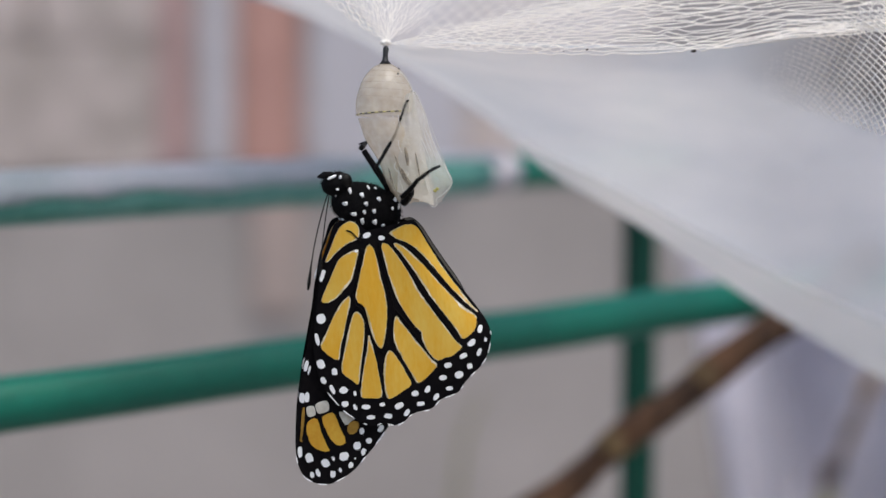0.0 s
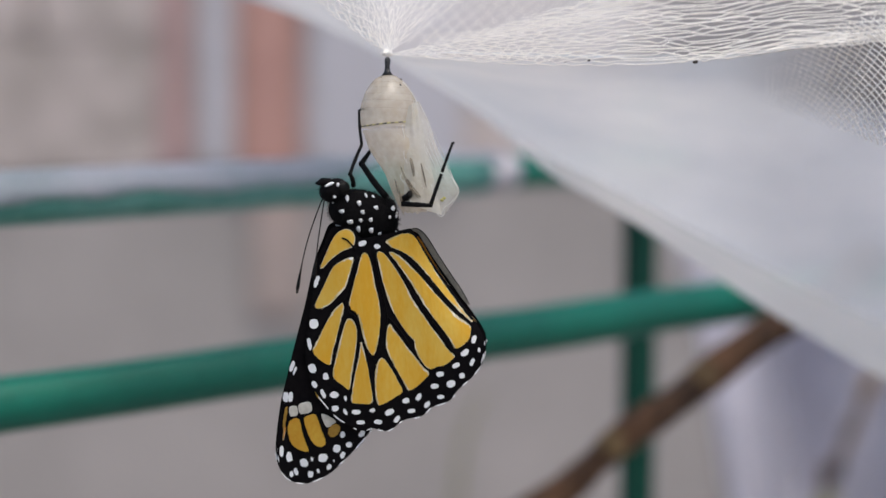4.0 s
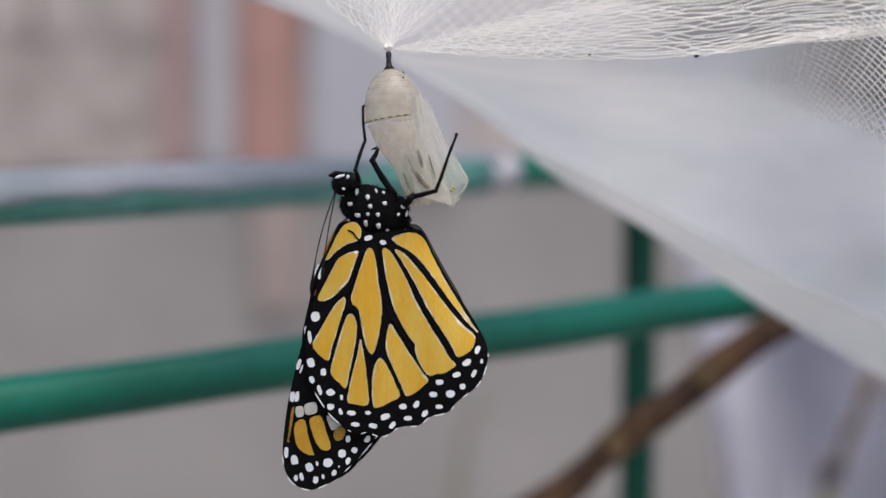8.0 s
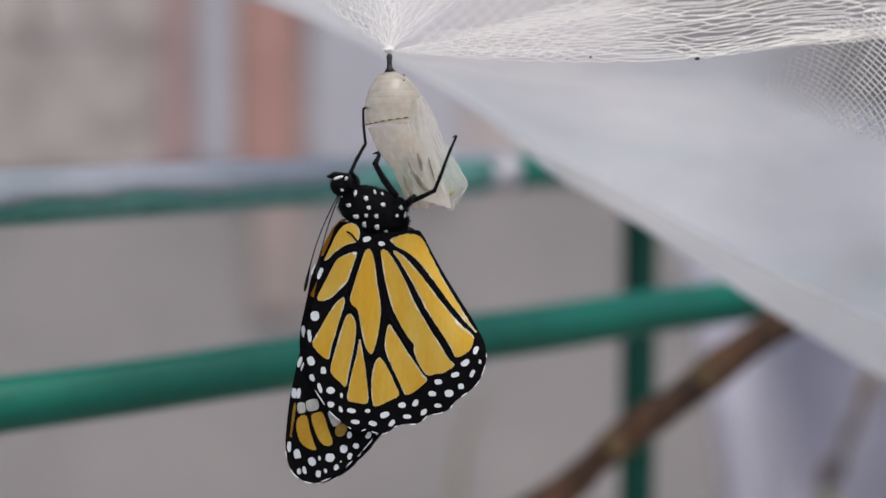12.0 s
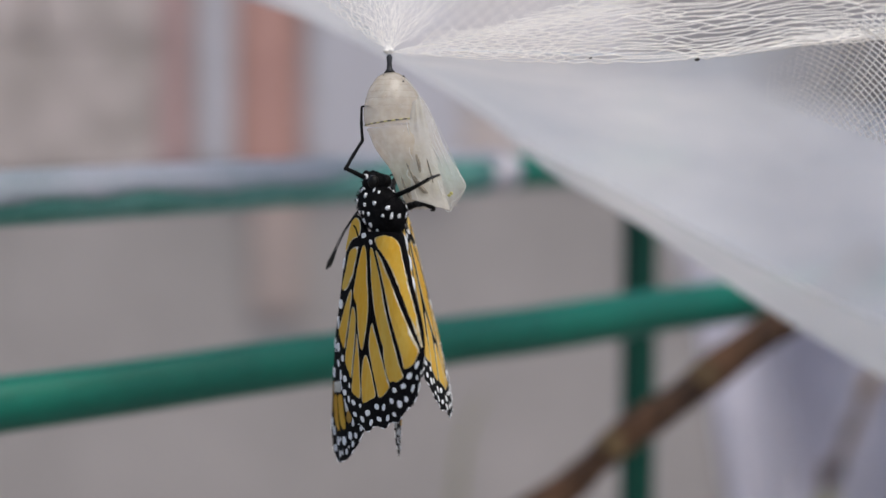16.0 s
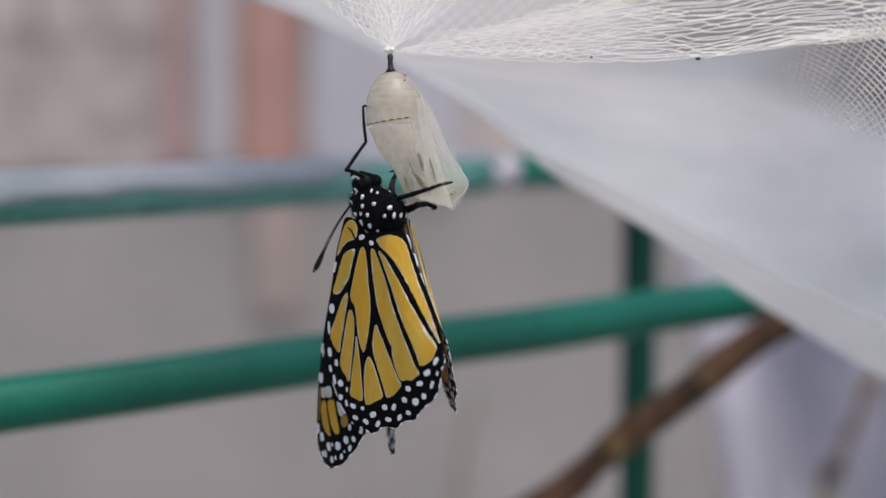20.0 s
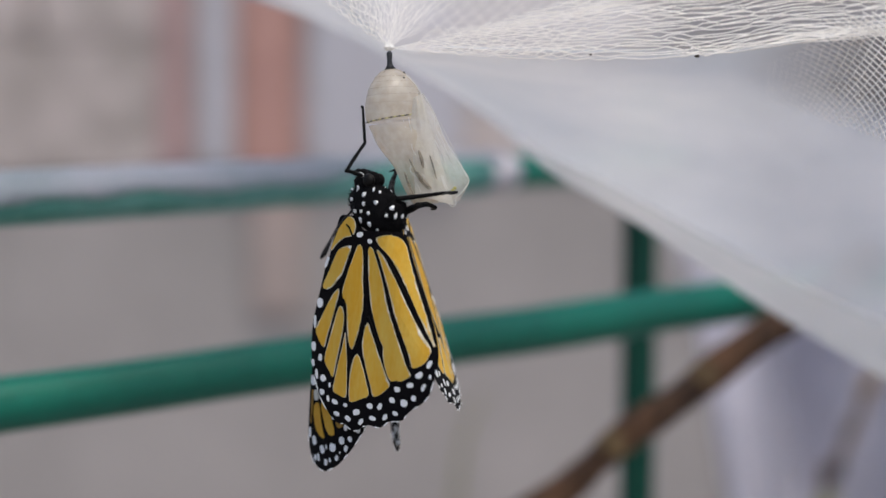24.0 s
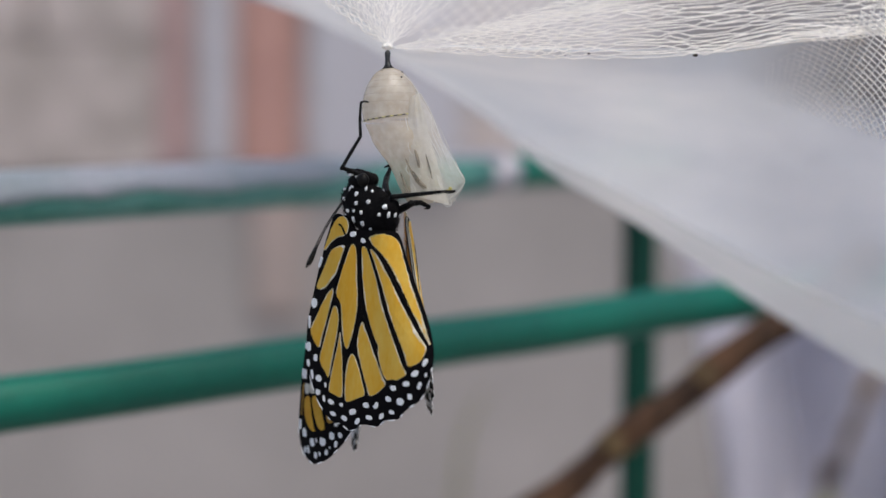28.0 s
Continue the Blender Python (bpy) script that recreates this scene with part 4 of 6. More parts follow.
# near wings: seconds, root across and up, then yaw, pitch and roll
WING_ROWS = [
    (0.0, -12.44, 2.40, 14.2, 10.7, -5.0),
    (0.2, -12.7, 2.5, 12.5, 10.0, -5.0),
    (0.3, -13.1, 2.9, -6.0, 9.0, -4.4),
    (0.4, -15.72, 3.76, -44.1, 3.2, -1.2),
    (0.6, -14.86, 3.72, -46.2, 6.1, -3.0),
    (1.0, -15.14, 4.30, -32.8, 4.5, -5.4),
    (1.3, -16.07, 5.76, -54.4, 6.7, 3.3),
    (1.4, -15.0, 5.1, -38.0, 8.0, -1.0),
    (1.5, -13.8, 4.7, -14.0, 14.0, -4.0),
    (1.6, -13.08, 4.27, 21.1, 24.3, -6.0),
    (2.0, -11.47, 3.10, 31.2, 26.5, -6.7),
    (2.5, -13.39, 2.31, 28.2, 23.8, -2.6),
    (3.0, -12.03, 3.02, -12.5, 15.5, -7.8),
    (3.5, -13.21, 0.79, 13.5, 14.6, -4.1),
    (5.5, -13.35, 1.10, -3.9, 7.9, -1.4),
    (6.0, -13.28, 1.32, -3.8, 4.0, -1.5),
    (6.5, -12.96, 1.84, -3.4, 8.7, -1.7),
    (7.0, -12.80, 1.74, -3.2, 7.1, -1.1),
    (7.5, -12.64, 2.03, -3.1, 9.7, -1.6),
    (8.0, -12.20, 1.71, -3.0, 0.0, -0.2),
    (8.5, -12.22, 1.92, -3.0, -1.9, 0.8),
    (9.0, -12.23, 1.57, -3.0, -2.0, 0.4),
    (9.5, -12.23, 1.39, -3.0, -0.4, 0.4),
    (10.0, -12.20, 0.88, -3.0, 2.7, 0.2),
    (10.5, -12.32, 1.32, -4.0, 4.1, -0.0),
    (11.0, -12.35, 1.17, -3.4, 4.2, -0.3),
    (11.5, -12.57, 1.22, -4.1, 5.0, -0.1),
    (12.0, -12.48, 1.44, -4.2, 7.4, -0.3),
    (12.5, -12.79, 1.54, -6.8, 7.9, -0.5),
    (14.5, -14.17, 1.45, -42.8, 8.0, 0.4),
    (15.0, -14.71, 1.99, -52.8, 9.2, -0.5),
    (15.5, -14.63, 1.94, -54.8, 8.5, 0.8),
    (16.0, -14.22, 1.89, -59.0, 8.5, 1.0),
    (16.5, -14.46, 2.09, -66.7, 3.2, 2.2),
    (17.0, -14.48, 2.20, -66.0, 8.3, 1.0),
    (17.5, -14.69, 1.72, -53.7, 5.7, 1.0),
    (18.0, -14.38, 1.66, -51.7, 6.5, 0.3),
    (18.5, -14.44, 1.81, -48.7, 6.8, 1.3),
    (19.0, -14.43, 1.67, -45.9, 6.7, 1.0),
    (19.5, -14.25, 1.65, -45.7, 5.8, 0.8),
    (20.0, -14.25, 1.67, -47.9, 7.2, -0.5),
    (20.5, -13.94, 1.44, -52.4, 9.6, -2.7),
    (21.0, -13.61, 1.44, -52.9, 9.5, -2.7),
    (21.5, -14.10, 1.27, -50.6, 9.8, -2.4),
    (23.5, -14.76, 2.15, -47.7, 6.9, 3.9),
    (24.0, -14.52, 2.04, -42.8, 7.5, 4.7),
    (24.5, -14.24, 1.42, -41.3, 7.1, 3.7),
    (25.0, -14.40, 1.18, -40.0, 10.4, 4.1),
    (25.5, -14.85, 1.41, -46.6, 9.8, 2.0),
    (26.0, -15.54, 1.76, -45.6, 9.4, 4.1),
    (26.5, -15.91, 2.09, -44.9, 8.1, 3.3),
    (27.0, -16.26, 1.74, -43.7, 8.3, 3.8),
    (27.5, -14.78, 1.04, -40.7, 8.7, 1.1),
    (28.0, -15.80, 2.17, -42.5, 7.4, 3.7),
]
# legs: seconds, then hip, knee, ankle and foot, across and up in millimetres from the lens axis
LEG_SIZES = {"front": (4.2, 6.9, 6.7, 0.31), "mid": (8.8, 2.0, 1.8, 0.45), "hind": (6.0, 5.7, 5.7, 0.32), "spare": (3.4, 2.2, 2.0, 0.5)}
FRONT_LEG = [
    (0, (-11.1, 12.4), (-12.4, 15.3), (-9.0, 21.2), (-6.6, 28.1)),
    (0.4, (-16.3, 15.1), (-15.4, 17.0), (-9.5, 21.8), (-6.6, 28.4)),
    (0.6, (-16.1, 14.9), (-15.2, 16.8), (-9.0, 21.5), (-6.1, 28.1)),
    (0.9, (-15.4, 15.3), (-14.9, 16.7), (-9.2, 21.5), (-6.6, 27.4)),
    (1.0, (-17.0, 15.1), (-18.6, 16.7), (-14.3, 20.4), (-11.1, 23.1)),
    (1.1, (-17.3, 15.1), (-19.9, 17.0), (-16.7, 22.8), (-15.4, 28.1)),
    (1.3, (-17.5, 16.2), (-20.5, 17.9), (-17.0, 23.4), (-16.3, 29.4)),
    (1.6, (-17.0, 13.8), (-17.8, 15.5), (-15.1, 21.7), (-15.1, 27.9)),
    (2, (-16.7, 11.9), (-17.3, 13.5), (-15.7, 20.4), (-15.8, 26.9)),
    (2.5, (-17.3, 11.3), (-18.2, 13.2), (-15.7, 21.0), (-15.7, 27.4)),
    (3, (-16.7, 13.2), (-17.3, 15.5), (-15.2, 20.7), (-15.4, 28.6)),
    (3.5, (-17.0, 11.9), (-17.5, 13.8), (-15.6, 19.2), (-15.9, 25.8)),
    (5.5, (-16.7, 11.9), (-16.9, 14.2), (-14.9, 19.9), (-15.4, 26.3)),
    (8, (-15.9, 12.4), (-16.3, 14.6), (-14.6, 20.4), (-15.1, 26.9)),
    (11, (-16.3, 12.4), (-17.1, 14.4), (-14.4, 19.6), (-14.9, 26.2)),
    (12.5, (-16.5, 12.4), (-17.1, 14.4), (-14.6, 19.9), (-15.1, 26.5)),
    (14.5, (-15.4, 13.5), (-17.5, 14.9), (-14.9, 19.9), (-15.1, 26.6)),
    (15, (-15.2, 13.6), (-18.3, 14.8), (-15.1, 20.2), (-15.4, 26.6)),
    (17, (-14.3, 13.2), (-18.0, 15.3), (-15.2, 20.7), (-15.4, 27.2)),
    (21, (-15.4, 13.8), (-17.9, 14.6), (-14.2, 19.9), (-14.9, 26.6)),
    (25, (-15.4, 13.8), (-17.9, 14.6), (-14.8, 19.9), (-15.1, 26.6)),
    (28, (-16.3, 14.2), (-18.8, 15.1), (-15.4, 21.0), (-15.4, 27.5)),
]
MID_LEG = [
    (0, (-10.1, 11.3), (-15.4, 19.2), (-15.0, 19.8), (-14.6, 20.4)),
    (0.4, (-9.8, 10.8), (-11.6, 15.1), (-11.6, 15.9), (-11.7, 16.7)),
    (1, (-10.9, 12.4), (-12.7, 17.8), (-12.6, 18.5), (-12.4, 19.2)),
    (1.3, (-10.6, 12.4), (-11.4, 15.1), (-11.2, 16.2), (-10.9, 17.2)),
    (1.6, (-11.1, 12.4), (-16.3, 19.9), (-15.2, 21.1), (-14.1, 22.4)),
    (2, (-12.0, 12.4), (-17.3, 18.5), (-16.1, 20.0), (-14.9, 21.5)),
    (2.5, (-12.2, 12.4), (-17.1, 18.3), (-15.8, 19.9), (-14.6, 21.5)),
    (3, (-9.8, 11.7), (-14.6, 18.1), (-13.9, 19.4), (-13.3, 20.8)),
    (3.5, (-10.9, 9.7), (-15.9, 16.2), (-15.0, 17.7), (-14.1, 19.2)),
    (5.5, (-10.1, 9.7), (-14.6, 16.2), (-13.9, 17.5), (-13.3, 18.8)),
    (8, (-9.0, 10.0), (-13.5, 16.9), (-12.9, 18.1), (-12.4, 19.4)),
    (11, (-8.7, 10.0), (-12.7, 16.2), (-12.4, 17.3), (-12.0, 18.5)),
    (12.5, (-9.0, 10.0), (-13.1, 16.4), (-12.6, 17.5), (-12.2, 18.7)),
    (14.5, (-9.3, 9.7), (-9.8, 13.2), (-9.5, 14.2), (-9.2, 15.3)),
    (17, (-9.0, 9.7), (-9.5, 12.3), (-9.2, 13.3), (-8.9, 14.2)),
    (21, (-9.3, 9.7), (-9.8, 13.2), (-9.4, 14.4), (-9.0, 15.6)),
    (25, (-9.3, 9.5), (-9.8, 12.9), (-9.4, 14.1), (-9.0, 15.3)),
    (28, (-10.4, 10.3), (-10.9, 13.7), (-10.5, 14.9), (-10.1, 16.2)),
]
HIND_LEG = [
    (0, (-7.7, 9.7), (-4.7, 12.7), (-2.7, 14.0), (-0.6, 15.3)),
    (0.4, (-8.8, 9.5), (-5.6, 12.2), (-4.0, 13.2), (-2.4, 14.2)),
    (0.7, (-8.5, 9.5), (-6.6, 10.3), (-5.9, 10.5), (-5.2, 10.8)),
    (1.3, (-9.0, 10.8), (-7.7, 11.3), (-7.0, 11.3), (-6.3, 11.3)),
    (1.6, (-8.1, 10.0), (-5.2, 12.4), (-3.8, 14.3), (-2.4, 16.2)),
    (2, (-7.1, 11.6), (-2.4, 9.2), (-1.4, 15.9), (-0.4, 22.6)),
    (2.5, (-9.0, 10.3), (-5.2, 10.5), (-3.3, 10.0), (-1.3, 9.4)),
    (2.7, (-8.5, 10.3), (-4.2, 9.7), (-2.0, 14.8), (0.1, 19.9)),
    (3, (-6.6, 11.0), (-0.6, 10.8), (0.6, 16.6), (1.9, 22.4)),
    (3.5, (-7.9, 8.5), (-2.2, 8.0), (-0.3, 13.8), (1.7, 19.6)),
    (5.5, (-7.4, 8.5), (-1.5, 9.5), (0.3, 14.9), (2.0, 20.2)),
    (8, (-6.6, 9.5), (-1.3, 10.8), (0.6, 16.1), (2.6, 21.3)),
    (11, (-6.4, 8.5), (-1.5, 10.8), (0.5, 15.7), (2.6, 20.7)),
    (12.5, (-6.6, 8.7), (-1.7, 10.8), (0.3, 15.8), (2.4, 20.9)),
    (14.5, (-8.5, 9.1), (-2.4, 13.2), (-0.1, 14.6), (2.2, 15.9)),
    (15, (-8.5, 9.5), (-2.6, 13.5), (-0.3, 14.8), (2.0, 16.2)),
    (16.3, (-8.5, 10.3), (-5.2, 11.3), (-3.4, 12.1), (-1.5, 12.9)),
    (17, (-8.5, 11.9), (-6.0, 13.2), (-4.7, 14.0), (-3.4, 14.8)),
    (17.6, (-8.5, 9.7), (-7.3, 10.3), (-6.8, 10.5), (-6.4, 10.8)),
    (18.2, (-8.5, 9.7), (-7.3, 10.3), (-6.8, 10.5), (-6.4, 10.8)),
    (18.6, (-8.3, 9.5), (-4.2, 11.0), (-2.0, 11.9), (0.1, 12.7)),
    (20, (-8.3, 9.5), (-3.1, 11.0), (-0.7, 11.7), (1.7, 12.4)),
    (21, (-8.1, 8.0), (-3.1, 10.8), (-0.4, 11.7), (2.2, 12.6)),
    (23.5, (-8.7, 9.3), (-2.9, 10.0), (-0.3, 10.3), (2.2, 10.6)),
    (25, (-8.8, 9.5), (-2.6, 10.1), (0.5, 10.3), (3.5, 10.6)),
    (28, (-9.8, 9.7), (-3.9, 10.3), (-0.8, 10.5), (2.2, 10.8)),
]
SPARE_LEG = [
    (0, (-7.4, 8.7), (-6.0, 10.3), (-5.6, 11.2), (-5.2, 11.3)),
    (1, (-7.7, 10.3), (-6.6, 10.6), (-5.9, 11.1), (-5.2, 10.8)),
    (1.3, (-9.0, 11.3), (-7.4, 11.7), (-6.6, 11.7), (-5.8, 10.8)),
    (2, (-7.7, 9.7), (-6.6, 10.3), (-6.3, 11.0), (-6.0, 10.8)),
    (8, (-7.1, 8.5), (-6.0, 9.5), (-5.5, 10.2), (-4.9, 10.0)),
    (12.5, (-7.1, 8.2), (-5.8, 9.3), (-5.1, 10.0), (-4.5, 9.7)),
    (14.5, (-7.4, 7.4), (-4.9, 8.2), (-3.3, 8.4), (-1.7, 7.7)),
    (17, (-7.4, 7.9), (-5.2, 8.5), (-3.5, 8.5), (-1.7, 7.6)),
    (21, (-6.8, 7.1), (-4.7, 8.1), (-3.0, 8.5), (-1.3, 8.0)),
    (25, (-7.1, 7.1), (-4.7, 8.1), (-3.0, 8.4), (-1.4, 7.8)),
    (28, (-8.1, 7.4), (-5.9, 8.5), (-4.2, 8.7), (-2.6, 8.0)),
]
LEG_ROWS = {"front": FRONT_LEG, "mid": MID_LEG, "hind": HIND_LEG, "spare": SPARE_LEG}
FEELER_ROWS = [
    (0, (-21.6, 10.8), (-25.0, -7.6)),
    (0.3, (-21.3, 10.8), (-25.6, -6.3)),
    (0.4, (-19.5, 12.4), (-28.2, -2.0)),
    (0.6, (-18.4, 13.5), (-36.3, 8.9)),
    (1.0, (-20.5, 14.0), (-37.9, 8.5)),
    (1.3, (-18.4, 16.2), (-34.5, 14.8)),
    (1.6, (-23.2, 12.4), (-29.3, 1.2)),
    (2, (-22.7, 9.5), (-29.5, -0.7)),
    (2.5, (-23.4, 10.3), (-30.2, -0.7)),
    (3, (-21.5, 11.3), (-25.0, -7.4)),
    (3.5, (-22.7, 9.7), (-25.6, -8.5)),
    (6, (-22.1, 11.2), (-26.9, -8.2)),
    (8, (-20.5, 10.3), (-24.6, -8.2)),
    (11, (-19.7, 10.3), (-25.8, -8.0)),
    (12.5, (-19.7, 10.3), (-25.8, -7.8)),
    (14.5, (-17.0, 8.5), (-22.9, -3.3)),
    (15, (-16.7, 8.5), (-23.2, -4.2)),
    (16, (-16.1, 7.1), (-21.0, -3.6)),
    (17, (-15.7, 6.0), (-20.8, -3.9)),
    (18, (-16.7, 7.6), (-21.8, -3.3)),
    (20, (-16.5, 9.7), (-23.6, -4.2)),
    (21, (-16.8, 10.3), (-23.6, -4.4)),
    (23.5, (-17.3, 7.1), (-22.4, -2.6)),
    (25, (-17.1, 7.6), (-21.0, 0.1)),
    (28, (-18.4, 9.7), (-24.8, -3.3)),
]
# shell: seconds, hanging point across and up, and its lean; net: the fold's rise
SHELL_ROWS = [
    (0.0, -10.81, 37.94, 4.5),
    (0.5, -10.65, 37.45, 5.8),
    (1.0, -10.81, 37.29, 4.3),
    (1.5, -10.49, 38.93, 0.9),
    (2.0, -10.65, 36.64, 1.8),
    (2.5, -10.49, 36.96, 2.2),
    (3.0, -10.49, 38.11, 1.2),
    (3.5, -10.49, 35.81, 2.6),
    (5.5, -10.49, 36.14, 0.5),
    (6.0, -10.65, 36.47, -0.1),
    (6.5, -10.49, 36.80, -0.5),
    (7.0, -10.31, 36.80, 0.1),
    (7.5, -10.49, 36.96, -0.7),
    (8.0, -10.31, 36.96, -1.2),
    (8.5, -10.31, 36.96, -0.9),
    (9.0, -10.31, 36.47, -1.0),
    (9.5, -10.15, 36.31, -1.0),
    (10.0, -10.15, 35.97, -0.6),
    (10.5, -10.15, 36.31, -0.6),
    (11.0, -10.15, 36.14, -0.6),
    (11.5, -10.15, 36.31, -0.2),
    (12.0, -10.15, 36.47, -0.6),
    (12.5, -10.31, 36.64, -0.6),
    (14.5, -10.15, 35.97, 0.4),
    (15.0, -10.15, 36.31, 0.3),
    (15.5, -10.15, 36.31, 0.3),
    (16.0, -10.15, 36.31, 0.2),
    (16.5, -9.99, 36.80, 0.4),
    (17.0, -10.15, 36.80, 0.7),
    (17.5, -10.15, 36.31, -0.0),
    (18.0, -9.99, 36.31, -0.3),
    (18.5, -9.99, 36.47, -0.3),
    (19.0, -9.99, 36.47, -0.6),
    (19.5, -9.99, 36.47, -1.0),
    (20.0, -9.99, 36.47, -0.7),
    (20.5, -9.99, 36.47, -0.7),
    (21.0, -9.82, 36.47, -1.0),
    (21.5, -9.99, 36.47, -0.6),
    (23.5, -10.15, 36.96, -0.7),
    (24.0, -10.15, 36.96, -1.3),
    (24.5, -10.15, 36.47, -1.8),
    (25.0, -9.99, 36.31, -1.3),
    (25.5, -10.15, 36.47, -1.1),
    (26.0, -10.31, 36.80, -0.3),
    (26.5, -10.49, 37.13, -0.4),
    (27.0, -10.49, 36.64, 0.6),
    (27.5, -10.31, 36.31, -1.7),
    (28.0, -10.49, 37.13, -0.2),
]
NET_ROWS = [
    (0.0, 0.92, -0.70),
    (0.5, 0.43, -0.54),
    (1.0, 0.27, -0.70),
    (1.5, 1.90, -0.37),
    (2.0, -0.39, -0.54),
    (2.5, -0.06, -0.37),
    (3.0, 1.09, -0.37),
    (3.5, -1.21, -0.37),
    (5.5, -0.88, -0.37),
    (6.0, -0.56, -0.54),
    (6.5, -0.22, -0.37),
    (7.0, -0.22, -0.20),
    (7.5, -0.06, -0.37),
    (8.0, -0.06, -0.20),
    (8.5, -0.06, -0.20),
    (9.0, -0.56, -0.20),
    (9.5, -0.72, -0.04),
    (10.0, -1.05, -0.04),
    (10.5, -0.72, -0.04),
    (11.0, -0.88, -0.04),
    (11.5, -0.72, -0.04),
    (12.0, -0.56, -0.04),
    (12.5, -0.39, -0.20),
    (14.5, -1.05, -0.04),
    (15.0, -0.72, -0.04),
    (15.5, -0.72, -0.04),
    (16.0, -0.72, -0.04),
    (16.5, -0.22, 0.12),
    (17.0, -0.22, -0.04),
    (17.5, -0.72, -0.04),
    (18.0, -0.72, 0.12),
    (18.5, -0.56, 0.12),
    (19.0, -0.56, 0.12),
    (19.5, -0.56, 0.12),
    (20.0, -0.56, 0.12),
    (20.5, -0.56, 0.12),
    (21.0, -0.56, 0.29),
    (21.5, -0.56, 0.12),
    (23.5, -0.06, -0.04),
    (24.0, -0.06, -0.04),
    (24.5, -0.56, -0.04),
    (25.0, -0.72, 0.12),
    (25.5, -0.56, -0.04),
    (26.0, -0.22, -0.20),
    (26.5, 0.11, -0.37),
    (27.0, -0.39, -0.37),
    (27.5, -0.72, -0.20),
    (28.0, 0.11, -0.37),
]
# hip depth, then which way knee, ankle and foot reach
LEG_DEPTH = {"front": (-0.003, -1, 1, 1), "mid": (0.0, 1, 1, 1), "hind": (-0.005, -1, -1, 1), "spare": (-0.003, -1, 1, 1)}
# seconds, and the head's shift over the breast, set to fit the camera's view
HEAD_ROWS = [(0.0, 0), (1.0, 0), (1.3, 2), (1.6, 0), (12.5, 0), (14.5, 1.5), (15.0, 2.7), (17.0, 4), (18.0, 3), (20.0, 2.2), (21.0, 0.3), (21.5, 0.3), (23.5, 2.4), (25.0, 2.8), (28.0, 3)]
# seconds, and the abdomen's swing away from the wings (below nought)
ABDOMEN_ROWS = [(0.0, 0), (0.3, 0), (0.4, 8), (1.0, 8), (1.3, 4), (1.6, 0), (3.5, 0), (5.5, -13), (7.5, -13), (8.0, -5), (12.5, 4), (14.5, 8), (16.5, 8), (19.0, 6), (20.0, 2), (20.5, -5), (21.0, -7), (21.5, -7), (23.5, 8), (28.0, 10)]
